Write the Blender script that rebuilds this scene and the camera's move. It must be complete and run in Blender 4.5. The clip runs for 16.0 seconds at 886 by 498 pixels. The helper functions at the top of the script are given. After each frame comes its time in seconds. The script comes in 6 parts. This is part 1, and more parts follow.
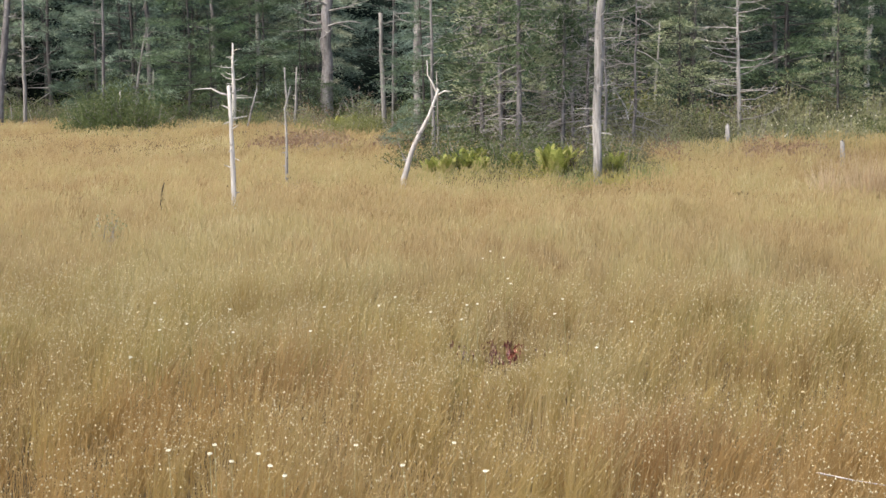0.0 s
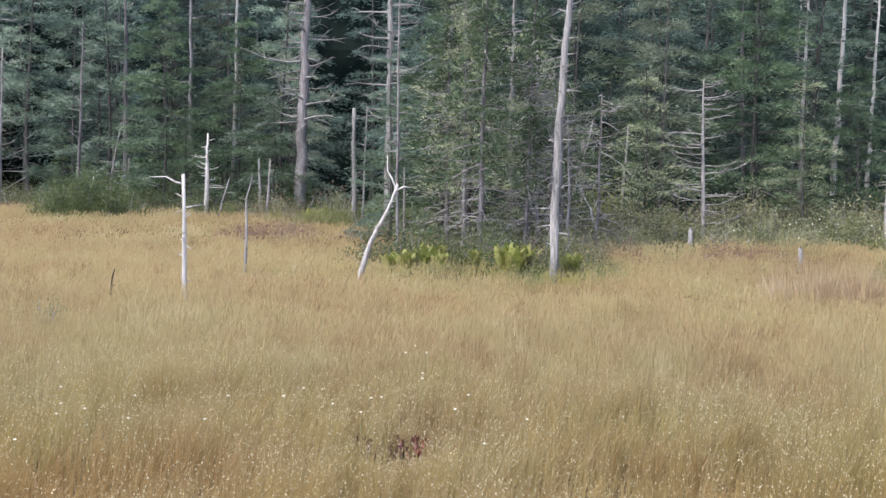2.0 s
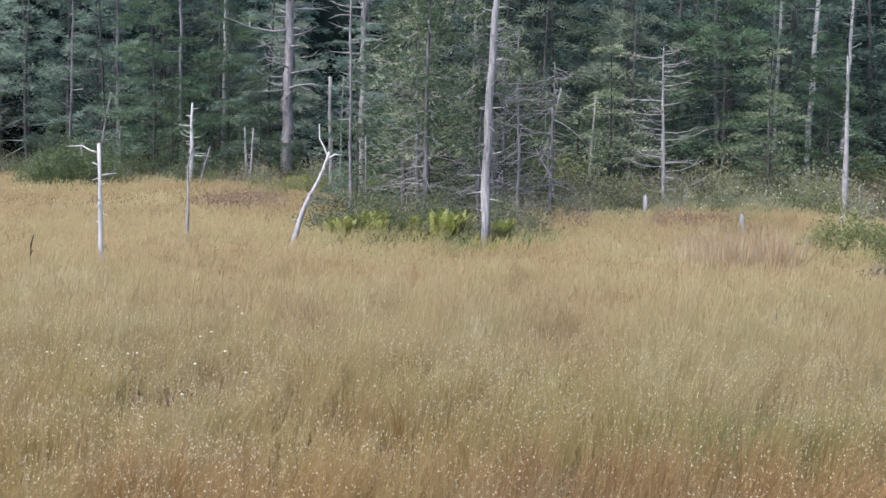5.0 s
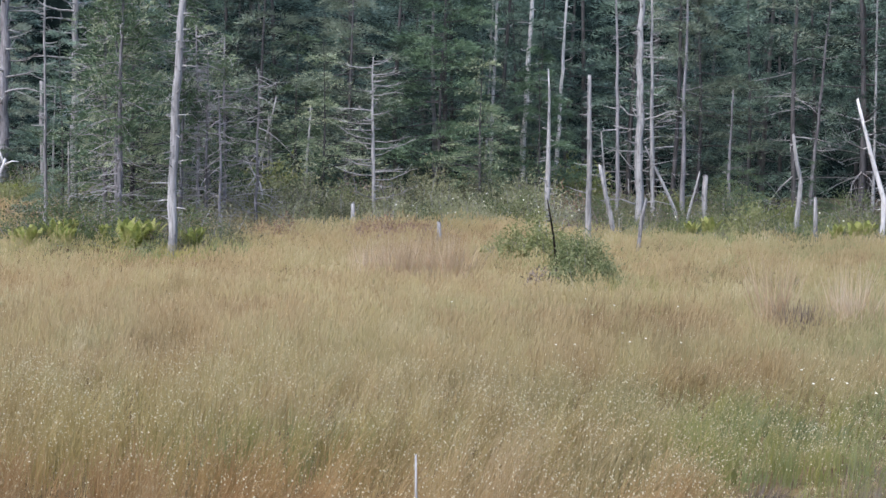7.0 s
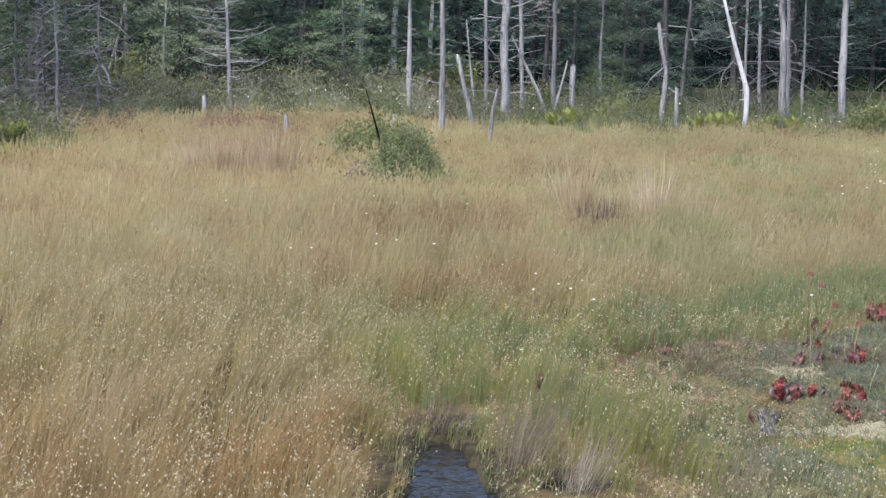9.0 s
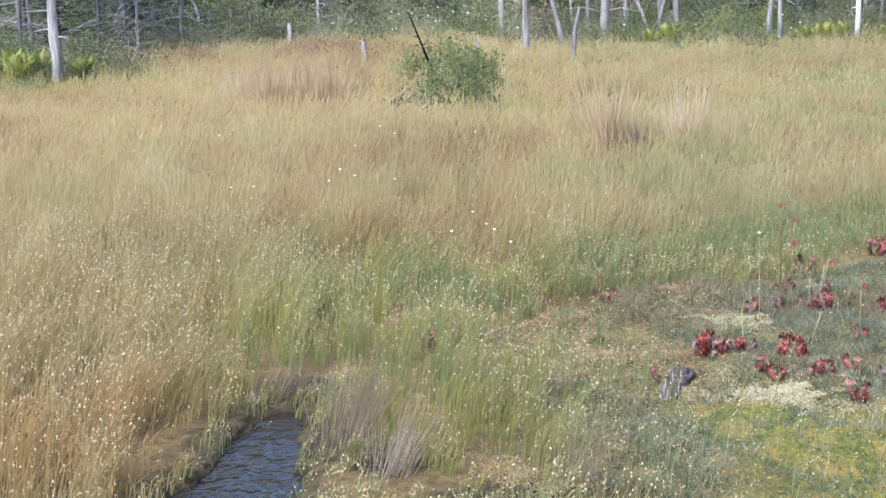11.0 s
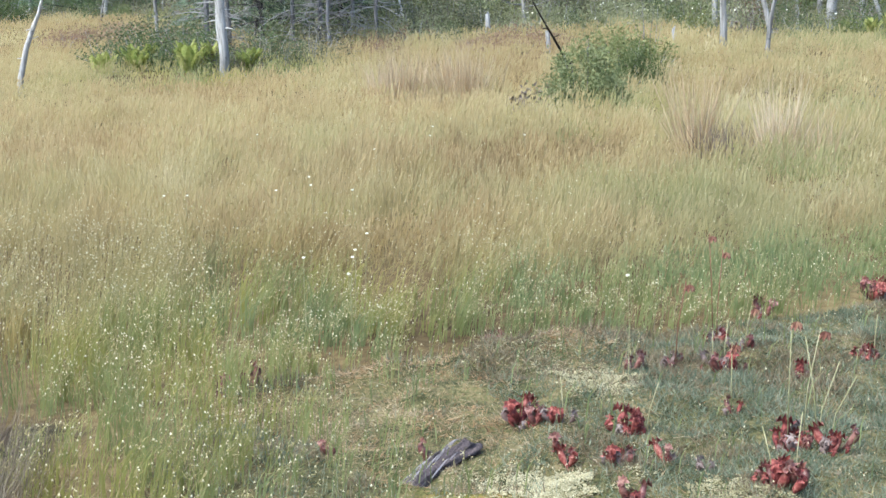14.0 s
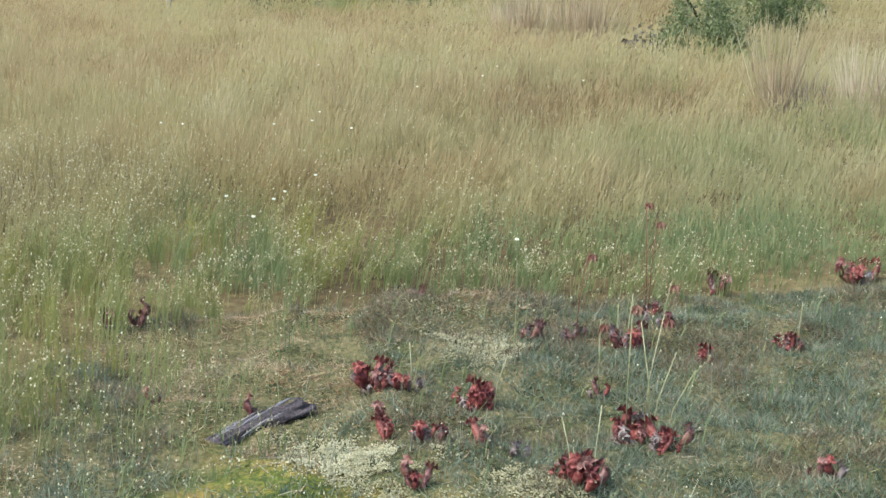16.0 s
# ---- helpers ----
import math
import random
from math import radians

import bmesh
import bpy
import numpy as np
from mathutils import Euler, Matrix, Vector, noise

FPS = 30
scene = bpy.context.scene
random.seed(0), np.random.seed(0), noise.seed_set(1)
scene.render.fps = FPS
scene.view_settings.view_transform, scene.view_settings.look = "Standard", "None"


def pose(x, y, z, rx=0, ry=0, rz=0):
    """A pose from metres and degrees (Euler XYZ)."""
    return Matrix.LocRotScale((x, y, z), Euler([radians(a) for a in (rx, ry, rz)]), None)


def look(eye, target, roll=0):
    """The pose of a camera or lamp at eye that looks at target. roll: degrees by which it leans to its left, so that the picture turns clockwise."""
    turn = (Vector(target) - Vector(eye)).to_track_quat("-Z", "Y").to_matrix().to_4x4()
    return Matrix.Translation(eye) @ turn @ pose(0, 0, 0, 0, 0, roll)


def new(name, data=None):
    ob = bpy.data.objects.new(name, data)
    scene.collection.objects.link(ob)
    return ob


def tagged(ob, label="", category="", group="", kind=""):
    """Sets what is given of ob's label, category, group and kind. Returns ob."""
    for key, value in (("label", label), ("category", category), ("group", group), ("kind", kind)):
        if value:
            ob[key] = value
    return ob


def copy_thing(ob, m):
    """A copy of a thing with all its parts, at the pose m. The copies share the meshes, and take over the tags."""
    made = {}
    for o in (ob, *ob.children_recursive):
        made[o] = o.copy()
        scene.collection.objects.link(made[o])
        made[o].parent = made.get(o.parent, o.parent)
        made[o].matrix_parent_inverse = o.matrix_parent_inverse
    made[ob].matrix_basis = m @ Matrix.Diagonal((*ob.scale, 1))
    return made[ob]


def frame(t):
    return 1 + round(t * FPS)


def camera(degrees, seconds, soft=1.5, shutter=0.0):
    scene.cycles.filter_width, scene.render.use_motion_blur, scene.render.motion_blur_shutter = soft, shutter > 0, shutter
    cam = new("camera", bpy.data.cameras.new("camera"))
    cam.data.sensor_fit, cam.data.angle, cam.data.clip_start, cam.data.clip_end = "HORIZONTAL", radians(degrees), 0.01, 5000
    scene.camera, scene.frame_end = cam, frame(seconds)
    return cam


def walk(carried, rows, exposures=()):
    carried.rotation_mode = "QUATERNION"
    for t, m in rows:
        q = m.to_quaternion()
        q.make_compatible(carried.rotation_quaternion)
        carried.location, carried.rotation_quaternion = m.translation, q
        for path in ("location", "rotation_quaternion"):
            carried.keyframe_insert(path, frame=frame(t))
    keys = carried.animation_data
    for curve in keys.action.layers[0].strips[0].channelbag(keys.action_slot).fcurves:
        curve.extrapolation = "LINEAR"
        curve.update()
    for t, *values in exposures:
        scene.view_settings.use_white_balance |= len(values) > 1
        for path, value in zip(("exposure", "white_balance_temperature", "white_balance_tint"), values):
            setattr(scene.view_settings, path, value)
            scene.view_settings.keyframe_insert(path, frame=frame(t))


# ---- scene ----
cam = camera(36.1, 16.0)
PATH = [
    (0, (0.864, -1.064, 1.772), (0.499, 0.89, 1.546), -0.8),
    (0.2, (0.843, -0.926, 1.758), (0.562, 1.041, 1.529), -0.47),
    (0.5, (0.933, -0.805, 1.725), (0.735, 1.174, 1.509), 0.1),
    (0.8, (0.971, -0.89, 1.751), (0.839, 1.095, 1.553), 0.64),
    (1, (1.075, -0.979, 1.778), (0.899, 1.004, 1.579), 3),
    (1.2, (1.083, -1.014, 1.788), (0.857, 0.959, 1.553), 2.49),
    (1.5, (1.151, -1.061, 1.78), (0.913, 0.917, 1.6), 0.5),
    (1.8, (1.27, -1.053, 1.773), (0.962, 0.919, 1.647), 0.46),
    (2, (1.343, -1.046, 1.764), (1.0, 0.922, 1.679), 1),
    (2.2, (1.435, -1.056, 1.77), (1.026, 0.9, 1.693), 1.21),
    (2.5, (1.581, -1.121, 1.804), (1.197, 0.841, 1.729), 0.9),
    (2.8, (1.826, -1.25, 1.817), (1.447, 0.712, 1.739), 2.61),
    (3, (1.892, -1.316, 1.808), (1.484, 0.64, 1.722), 3.4),
    (3.2, (2.013, -1.33, 1.819), (1.623, 0.628, 1.695), 1.82),
    (3.5, (2.2, -1.312, 1.803), (1.795, 0.641, 1.662), 2.8),
    (3.8, (2.412, -1.283, 1.807), (1.989, 0.667, 1.67), 2.84),
    (4, (2.524, -1.246, 1.804), (2.101, 0.704, 1.667), 1.4),
    (4.2, (2.663, -1.229, 1.803), (2.231, 0.719, 1.665), 1.6),
    (6.3, (4.313, -1.181, 1.802), (4.021, 0.793, 1.673), 0.3),
    (6.5, (4.42, -1.08, 1.789), (4.159, 0.898, 1.66), 1.5),
    (6.7, (4.526, -1.041, 1.776), (4.366, 0.949, 1.656), 1.39),
    (7, (4.751, -1.048, 1.818), (4.687, 0.948, 1.702), 1.1),
    (7.2, (4.907, -1.017, 1.807), (4.865, 0.979, 1.696), 3.79),
    (7.5, (5.12, -0.914, 1.826), (5.034, 1.079, 1.687), 2.5),
    (7.8, (5.274, -0.816, 1.797), (5.199, 1.176, 1.636), 1.09),
    (8, (5.402, -0.672, 1.796), (5.36, 1.321, 1.639), 1.8),
    (8.2, (5.484, -0.529, 1.81), (5.509, 1.463, 1.638), 2.01),
    (8.5, (5.722, -0.431, 1.792), (5.799, 1.557, 1.588), 1.7),
    (8.8, (5.959, -0.347, 1.812), (6.02, 1.64, 1.592), 1.78),
    (9, (6.113, -0.277, 1.828), (6.174, 1.703, 1.556), 1),
    (9.2, (6.208, -0.201, 1.791), (6.286, 1.779, 1.522), 1.91),
    (9.5, (6.415, -0.06, 1.84), (6.524, 1.918, 1.567), 1.8),
    (9.8, (6.652, 0.075, 1.805), (6.774, 2.043, 1.467), -1.16),
    (10, (6.782, 0.166, 1.791), (6.82, 2.137, 1.451), 0.4),
    (10.2, (6.927, 0.216, 1.809), (6.925, 2.185, 1.46), -0.1),
    (12.3, (8.352, 1.284, 1.785), (8.002, 3.206, 1.358), 0.2),
    (12.5, (8.48, 1.356, 1.79), (8.121, 3.275, 1.36), -0.5),
    (12.7, (8.629, 1.456, 1.768), (8.177, 3.358, 1.342), -0.74),
    (13, (8.83, 1.565, 1.779), (8.336, 3.455, 1.349), -0.4),
    (13.2, (8.946, 1.648, 1.763), (8.446, 3.535, 1.331), -0.86),
    (13.5, (9.13, 1.816, 1.76), (8.593, 3.704, 1.378), 0.5),
    (13.7, (9.267, 1.877, 1.785), (8.741, 3.767, 1.397), -0.95),
    (14, (9.502, 1.996, 1.758), (8.914, 3.868, 1.368), -1.8),
    (14.2, (9.644, 2.056, 1.767), (8.967, 3.892, 1.353), -0.28),
    (14.5, (9.863, 2.166, 1.771), (9.15, 3.985, 1.347), -0.1),
    (14.8, (10.005, 2.333, 1.736), (9.266, 4.153, 1.358), 0.54),
    (15, (10.137, 2.415, 1.771), (9.387, 4.229, 1.388), 0.8),
    (15.2, (10.254, 2.502, 1.777), (9.464, 4.299, 1.39), -0.99),
    (15.5, (10.438, 2.622, 1.775), (9.551, 4.368, 1.369), -0.8),
    (15.7, (10.531, 2.658, 1.789), (9.646, 4.395, 1.339), 1.26),
    (16, (10.634, 2.762, 1.766), (9.773, 4.501, 1.284), 0.3),
]
EXPOSURES = [(0.0, 1.15, 7100, 11), (1.2, 1.17, 6620, 13), (2.5, 1.18, 6050, 15), (4.0, 1.14, 5960, 15), (7.5, 1.02, 5830, 14), (8.5, 0.97, 5900, 14), (9.2, 1.13, 5830, 12), (10.0, 1.40, 5800, 12), (12.5, 1.52, 5820, 7), (14.0, 1.52, 5810, 2), (15.0, 1.51, 5790, 0), (15.5, 1.50, 5820, -1), (16.0, 1.24, 5870, -2)]
walk(cam, [(t, look(eye, target, roll)) for t, eye, target, roll in PATH], EXPOSURES)

# ---- world, sun, exposure ----
world = bpy.data.worlds.new("sky")
scene.world = world
world.use_nodes = True
wn = world.node_tree.nodes
sky = wn.new("ShaderNodeTexSky")
sky.sky_type = "NISHITA"
sky.sun_disc = False
sky.sun_elevation = radians(55)
sky.sun_rotation = radians(215)
sky.air_density, sky.dust_density, sky.ozone_density = 1.0, 2.2, 1.0
wn["Background"].inputs[1].default_value = 0.15
world.node_tree.links.new(sky.outputs[0], wn["Background"].inputs[0])
sun_data = bpy.data.lights.new("sun", "SUN")
sun_data.energy, sun_data.angle, sun_data.color = 1.95, radians(35), (1.0, 0.95, 0.88)
sun = new("sun", sun_data)
sun.matrix_world = look((-14, -20, 34.9), (0, 0, 0))

# ---- materials ----


def lin(*c):
    return (*c, 1.0)


def material(name, rough=0.8, spec=0.25):
    m = bpy.data.materials.new(name)
    m.use_nodes = True
    b = m.node_tree.nodes["Principled BSDF"]
    b.inputs["Roughness"].default_value = rough
    b.inputs["Specular IOR Level"].default_value = spec
    return m, m.node_tree.nodes, m.node_tree.links, b


def node(ns, kind, **values):
    n = ns.new(kind)
    for k, v in values.items():
        n.inputs[k.replace("_", " ")].default_value = v
    return n


def ramp(ns, links, fac, stops):
    r = ns.new("ShaderNodeValToRGB")
    els = r.color_ramp.elements
    while len(els) < len(stops):
        els.new(0.5)
    for e, (p, c) in zip(els, stops):
        e.position, e.color = p, lin(*c)
    links.new(fac, r.inputs[0])
    return r.outputs[0]


def mix(ns, links, fac, a, b, blend="MIX"):
    m = ns.new("ShaderNodeMix")
    m.data_type, m.blend_type = "RGBA", blend
    for sock, v in ((m.inputs[0], fac), (m.inputs[6], a), (m.inputs[7], b)):
        if isinstance(v, (int, float)):
            sock.default_value = v
        elif isinstance(v, tuple):
            sock.default_value = lin(*v)
        else:
            links.new(v, sock)
    return m.outputs[2]


def math2(ns, links, op, a, b):
    m = ns.new("ShaderNodeMath")
    m.operation = op
    for sock, v in zip(m.inputs, (a, b)):
        if isinstance(v, (int, float)):
            sock.default_value = v
        else:
            links.new(v, sock)
    return m.outputs[0]


def place_noise(ns, links, scale, detail=4.0, stretch=(1, 1, 1), local=False):
    """Noise over the world's place, or over the object's own."""
    n = node(ns, "ShaderNodeTexNoise", Scale=scale, Detail=detail)
    mp = ns.new("ShaderNodeMapping")
    mp.inputs["Scale"].default_value = stretch
    if local:
        src = ns.new("ShaderNodeTexCoord").outputs["Object"]
    else:
        src = ns.new("ShaderNodeNewGeometry").outputs["Position"]
    links.new(src, mp.inputs[0])
    links.new(mp.outputs[0], n.inputs["Vector"])
    return n.outputs[0]


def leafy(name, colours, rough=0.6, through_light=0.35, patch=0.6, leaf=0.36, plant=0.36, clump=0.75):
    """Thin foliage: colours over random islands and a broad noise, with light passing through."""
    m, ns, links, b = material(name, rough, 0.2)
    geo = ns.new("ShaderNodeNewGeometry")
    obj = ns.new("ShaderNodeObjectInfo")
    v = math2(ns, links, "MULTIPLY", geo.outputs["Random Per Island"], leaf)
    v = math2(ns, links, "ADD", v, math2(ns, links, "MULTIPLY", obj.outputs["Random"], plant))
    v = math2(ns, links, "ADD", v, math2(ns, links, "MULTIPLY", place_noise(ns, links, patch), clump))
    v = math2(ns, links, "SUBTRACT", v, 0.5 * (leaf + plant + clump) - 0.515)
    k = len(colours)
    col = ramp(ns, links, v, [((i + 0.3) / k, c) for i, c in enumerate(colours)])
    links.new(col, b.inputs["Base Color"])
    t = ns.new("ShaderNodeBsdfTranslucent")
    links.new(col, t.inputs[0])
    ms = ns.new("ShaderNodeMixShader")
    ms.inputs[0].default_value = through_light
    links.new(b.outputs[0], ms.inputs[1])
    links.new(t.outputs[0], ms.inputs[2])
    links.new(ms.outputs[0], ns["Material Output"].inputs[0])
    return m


def bark(name, dark, pale, streak=9.0, rough=0.85):
    m, ns, links, b = material(name, rough, 0.2)
    fine = place_noise(ns, links, streak, 6.0, (3.0, 3.0, 0.35), True)
    broad = place_noise(ns, links, 1.6, 3.0, (1, 1, 0.6), False)
    obj = ns.new("ShaderNodeObjectInfo")
    v = math2(ns, links, "ADD", math2(ns, links, "MULTIPLY", fine, 0.65), math2(ns, links, "MULTIPLY", broad, 0.45))
    v = math2(ns, links, "ADD", v, math2(ns, links, "MULTIPLY", math2(ns, links, "SUBTRACT", obj.outputs["Random"], 0.5), 0.18))
    mid = tuple((p + q) / 2 for p, q in zip(dark, pale))
    col = ramp(ns, links, v, [(0.36, dark), (0.52, mid), (0.66, pale)])
    spots = place_noise(ns, links, 14.0, 2.0, (1, 1, 1), True)
    col = mix(ns, links, ramp(ns, links, spots, [(0.62, (0, 0, 0)), (0.72, (0.6, 0.6, 0.6))]), col, tuple(c * 0.45 for c in dark))
    links.new(col, b.inputs["Base Color"])
    bump = node(ns, "ShaderNodeBump", Strength=0.5, Distance=0.015)
    links.new(fine, bump.inputs["Height"])
    links.new(bump.outputs[0], b.inputs["Normal"])
    return m


def sedge_material():
    """Sedge stalks. Point attribute 'sedge': random, along the stalk, greenness, redness."""
    m, ns, links, b = material("sedge", 0.65, 0.15)
    at = ns.new("ShaderNodeAttribute")
    at.attribute_name = "sedge"
    sp = ns.new("ShaderNodeSeparateColor")
    links.new(at.outputs["Color"], sp.inputs[0])
    rnd, along, green = sp.outputs[0], sp.outputs[1], sp.outputs[2]
    red = at.outputs["Alpha"]
    broad = place_noise(ns, links, 0.38, 3.0, (1, 0.7, 0))
    middle = place_noise(ns, links, 1.9, 4.0, (1, 0.7, 0))
    v = math2(ns, links, "ADD", math2(ns, links, "MULTIPLY", broad, 0.85), math2(ns, links, "MULTIPLY", middle, 0.75))
    v = math2(ns, links, "SUBTRACT", v, 0.32)
    v = math2(ns, links, "ADD", v, math2(ns, links, "MULTIPLY", math2(ns, links, "SUBTRACT", rnd, 0.5), 0.50))
    col = ramp(ns, links, v, [(0.24, (0.25, 0.162, 0.082)), (0.38, (0.365, 0.262, 0.136)), (0.48, (0.435, 0.335, 0.178)),
                              (0.58, (0.395, 0.335, 0.158)), (0.74, (0.57, 0.475, 0.295))])
    sage = ramp(ns, links, place_noise(ns, links, 0.62, 4.0, (1, 0.8, 0)), [(0.50, (0, 0, 0)), (0.64, (0.62, 0.62, 0.62))])
    # greyer and greener towards the moss lawn's side of the bog
    xyz = ns.new("ShaderNodeSeparateXYZ")
    links.new(ns.new("ShaderNodeNewGeometry").outputs["Position"], xyz.inputs[0])
    east = ns.new("ShaderNodeMapRange")
    east.inputs["From Min"].default_value, east.inputs["From Max"].default_value = 1.0, 8.0
    east.inputs["To Min"].default_value, east.inputs["To Max"].default_value = 0.5, 1.25
    links.new(xyz.outputs[0], east.inputs["Value"])
    col = mix(ns, links, math2(ns, links, "MULTIPLY", sage, east.outputs[0]), col, (0.33, 0.305, 0.15))
    west = ns.new("ShaderNodeMapRange")
    west.inputs["From Min"].default_value, west.inputs["From Max"].default_value = 2.0, 6.0
    west.inputs["To Min"].default_value, west.inputs["To Max"].default_value = 1.0, 0.25
    links.new(xyz.outputs[0], west.inputs["Value"])
    near = ns.new("ShaderNodeMapRange")
    near.inputs["From Min"].default_value, near.inputs["From Max"].default_value = 6.5, 10.5
    near.inputs["To Min"].default_value, near.inputs["To Max"].default_value = 1.0, 0.12
    links.new(xyz.outputs[1], near.inputs["Value"])
    gilt = ramp(ns, links, place_noise(ns, links, 0.9, 4.0, (1, 0.8, 0)), [(0.36, (0, 0, 0)), (0.58, (0.6, 0.6, 0.6))])
    col = mix(ns, links, math2(ns, links, "MULTIPLY", math2(ns, links, "MULTIPLY", gilt, near.outputs[0]), west.outputs[0]), col, (0.42, 0.325, 0.098))
    col = mix(ns, links, red, col, (0.34, 0.19, 0.078))
    stem = ramp(ns, links, rnd, [(0.0, (0.118, 0.158, 0.068)), (0.5, (0.205, 0.25, 0.112)), (1.0, (0.31, 0.335, 0.168))])
    olive = ramp(ns, links, place_noise(ns, links, 1.3, 3.0, (1, 1, 0)), [(0.38, (0, 0, 0)), (0.60, (0.9, 0.9, 0.9))])
    side = ns.new("ShaderNodeMapRange")
    side.inputs["From Min"].default_value, side.inputs["From Max"].default_value = 7.0, 8.0
    side.inputs["To Min"].default_value, side.inputs["To Max"].default_value = 1.0, 0.35
    links.new(xyz.outputs[0], side.inputs["Value"])
    stem = mix(ns, links, math2(ns, links, "MULTIPLY", olive, side.outputs[0]), stem, (0.31, 0.285, 0.078))
    up = ramp(ns, links, along, [(0.10, (1, 1, 1)), (0.60, (0.5, 0.5, 0.5)), (0.95, (0.2, 0.2, 0.2))])
    strong = math2(ns, links, "MAXIMUM", math2(ns, links, "SUBTRACT", green, 0.5), 0.0)
    amount = math2(ns, links, "MINIMUM", math2(ns, links, "ADD", math2(ns, links, "MULTIPLY", green, up), math2(ns, links, "MULTIPLY", strong, 1.0)), 1.0)
    col = mix(ns, links, amount, col, stem)
    # the loose flowering tops are bleached
    top = ramp(ns, links, along, [(0.70, (0, 0, 0)), (1.0, (0.36, 0.36, 0.36))])
    col = mix(ns, links, top, col, (0.59, 0.47, 0.26))
    links.new(col, b.inputs["Base Color"])
    t = ns.new("ShaderNodeBsdfTranslucent")
    links.new(col, t.inputs[0])
    ms = ns.new("ShaderNodeMixShader")
    ms.inputs[0].default_value = 0.42
    links.new(b.outputs[0], ms.inputs[1])
    links.new(t.outputs[0], ms.inputs[2])
    links.new(ms.outputs[0], ns["Material Output"].inputs[0])
    return m


def ground_material():
    """Peat and dead sedge litter; moss where the point attribute 'moss' says so; dark litter under the trees ('wood')."""
    m, ns, links, b = material("bog_ground", 0.95, 0.1)
    at = ns.new("ShaderNodeAttribute")
    at.attribute_name = "cover"
    sp = ns.new("ShaderNodeSeparateColor")
    links.new(at.outputs["Color"], sp.inputs[0])
    broad = place_noise(ns, links, 0.5, 4.0, (1, 0.6, 1))
    fine = place_noise(ns, links, 18.0, 6.0)
    v = math2(ns, links, "ADD", math2(ns, links, "MULTIPLY", broad, 0.6), math2(ns, links, "MULTIPLY", fine, 0.4))
    col = ramp(ns, links, v, [(0.36, (0.065, 0.045, 0.022)), (0.5, (0.135, 0.095, 0.045)), (0.64, (0.21, 0.16, 0.075))])
    mossn = math2(ns, links, "ADD", math2(ns, links, "MULTIPLY", place_noise(ns, links, 5.0, 4.0), 0.5), math2(ns, links, "MULTIPLY", place_noise(ns, links, 55.0, 4.0), 0.5))
    moss = ramp(ns, links, mossn, [(0.38, (0.035, 0.036, 0.015)), (0.45, (0.080, 0.078, 0.034)), (0.52, (0.125, 0.110, 0.050)), (0.60, (0.175, 0.140, 0.070)), (0.68, (0.26, 0.215, 0.125))])
    col = mix(ns, links, sp.outputs[0], col, moss)
    gold = ramp(ns, links, math2(ns, links, "ADD", math2(ns, links, "MULTIPLY", place_noise(ns, links, 7.0, 4.0), 0.55), math2(ns, links, "MULTIPLY", place_noise(ns, links, 60.0, 4.0), 0.45)), [(0.38, (0.045, 0.06, 0.014)), (0.48, (0.12, 0.13, 0.028)), (0.55, (0.20, 0.165, 0.038)), (0.63, (0.30, 0.19, 0.055))])
    col = mix(ns, links, sp.outputs[1], col, gold)
    wood = ramp(ns, links, fine, [(0.4, (0.028, 0.026, 0.016)), (0.6, (0.075, 0.062, 0.036))])
    col = mix(ns, links, sp.outputs[2], col, wood)
    links.new(col, b.inputs["Base Color"])
    bump = node(ns, "ShaderNodeBump", Strength=0.9, Distance=0.03)
    links.new(place_noise(ns, links, 30.0, 6.0), bump.inputs["Height"])
    links.new(bump.outputs[0], b.inputs["Normal"])
    return m


def plain(name, colours, scale=20.0, rough=0.7, spec=0.25, bumpy=0.3, local=True):
    """A solid surface whose colours follow a noise."""
    m, ns, links, b = material(name, rough, spec)
    n = place_noise(ns, links, scale, 5.0, (1, 1, 1), local)
    k = len(colours)
    obj = ns.new("ShaderNodeObjectInfo")
    v = math2(ns, links, "ADD", n, math2(ns, links, "MULTIPLY", math2(ns, links, "SUBTRACT", obj.outputs["Random"], 0.5), 0.15))
    links.new(ramp(ns, links, v, [(0.32 + 0.36 * i / max(1, k - 1), c) for i, c in enumerate(colours)]), b.inputs["Base Color"])
    bump = node(ns, "ShaderNodeBump", Strength=bumpy, Distance=0.01)
    links.new(n, bump.inputs["Height"])
    links.new(bump.outputs[0], b.inputs["Normal"])
    return m


SEDGE = sedge_material()
GROUND = ground_material()
# near-black to pale clumps put the boughs' shade and light into the needle colours
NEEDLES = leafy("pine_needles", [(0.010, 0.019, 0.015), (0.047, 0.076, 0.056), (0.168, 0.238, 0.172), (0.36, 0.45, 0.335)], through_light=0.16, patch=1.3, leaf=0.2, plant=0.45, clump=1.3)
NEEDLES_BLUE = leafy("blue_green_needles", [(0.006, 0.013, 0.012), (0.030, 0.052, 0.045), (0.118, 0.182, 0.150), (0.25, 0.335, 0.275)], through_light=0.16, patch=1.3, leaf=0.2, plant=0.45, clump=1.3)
HERBS = leafy("meadow_herbs", [(0.168, 0.185, 0.095), (0.246, 0.263, 0.140), (0.314, 0.319, 0.179), (0.381, 0.364, 0.224)], through_light=0.4, patch=1.0)
TWIGS = leafy("brown_twigs", [(0.07, 0.05, 0.04), (0.12, 0.09, 0.07), (0.18, 0.14, 0.11), (0.25, 0.20, 0.16)], through_light=0.1)
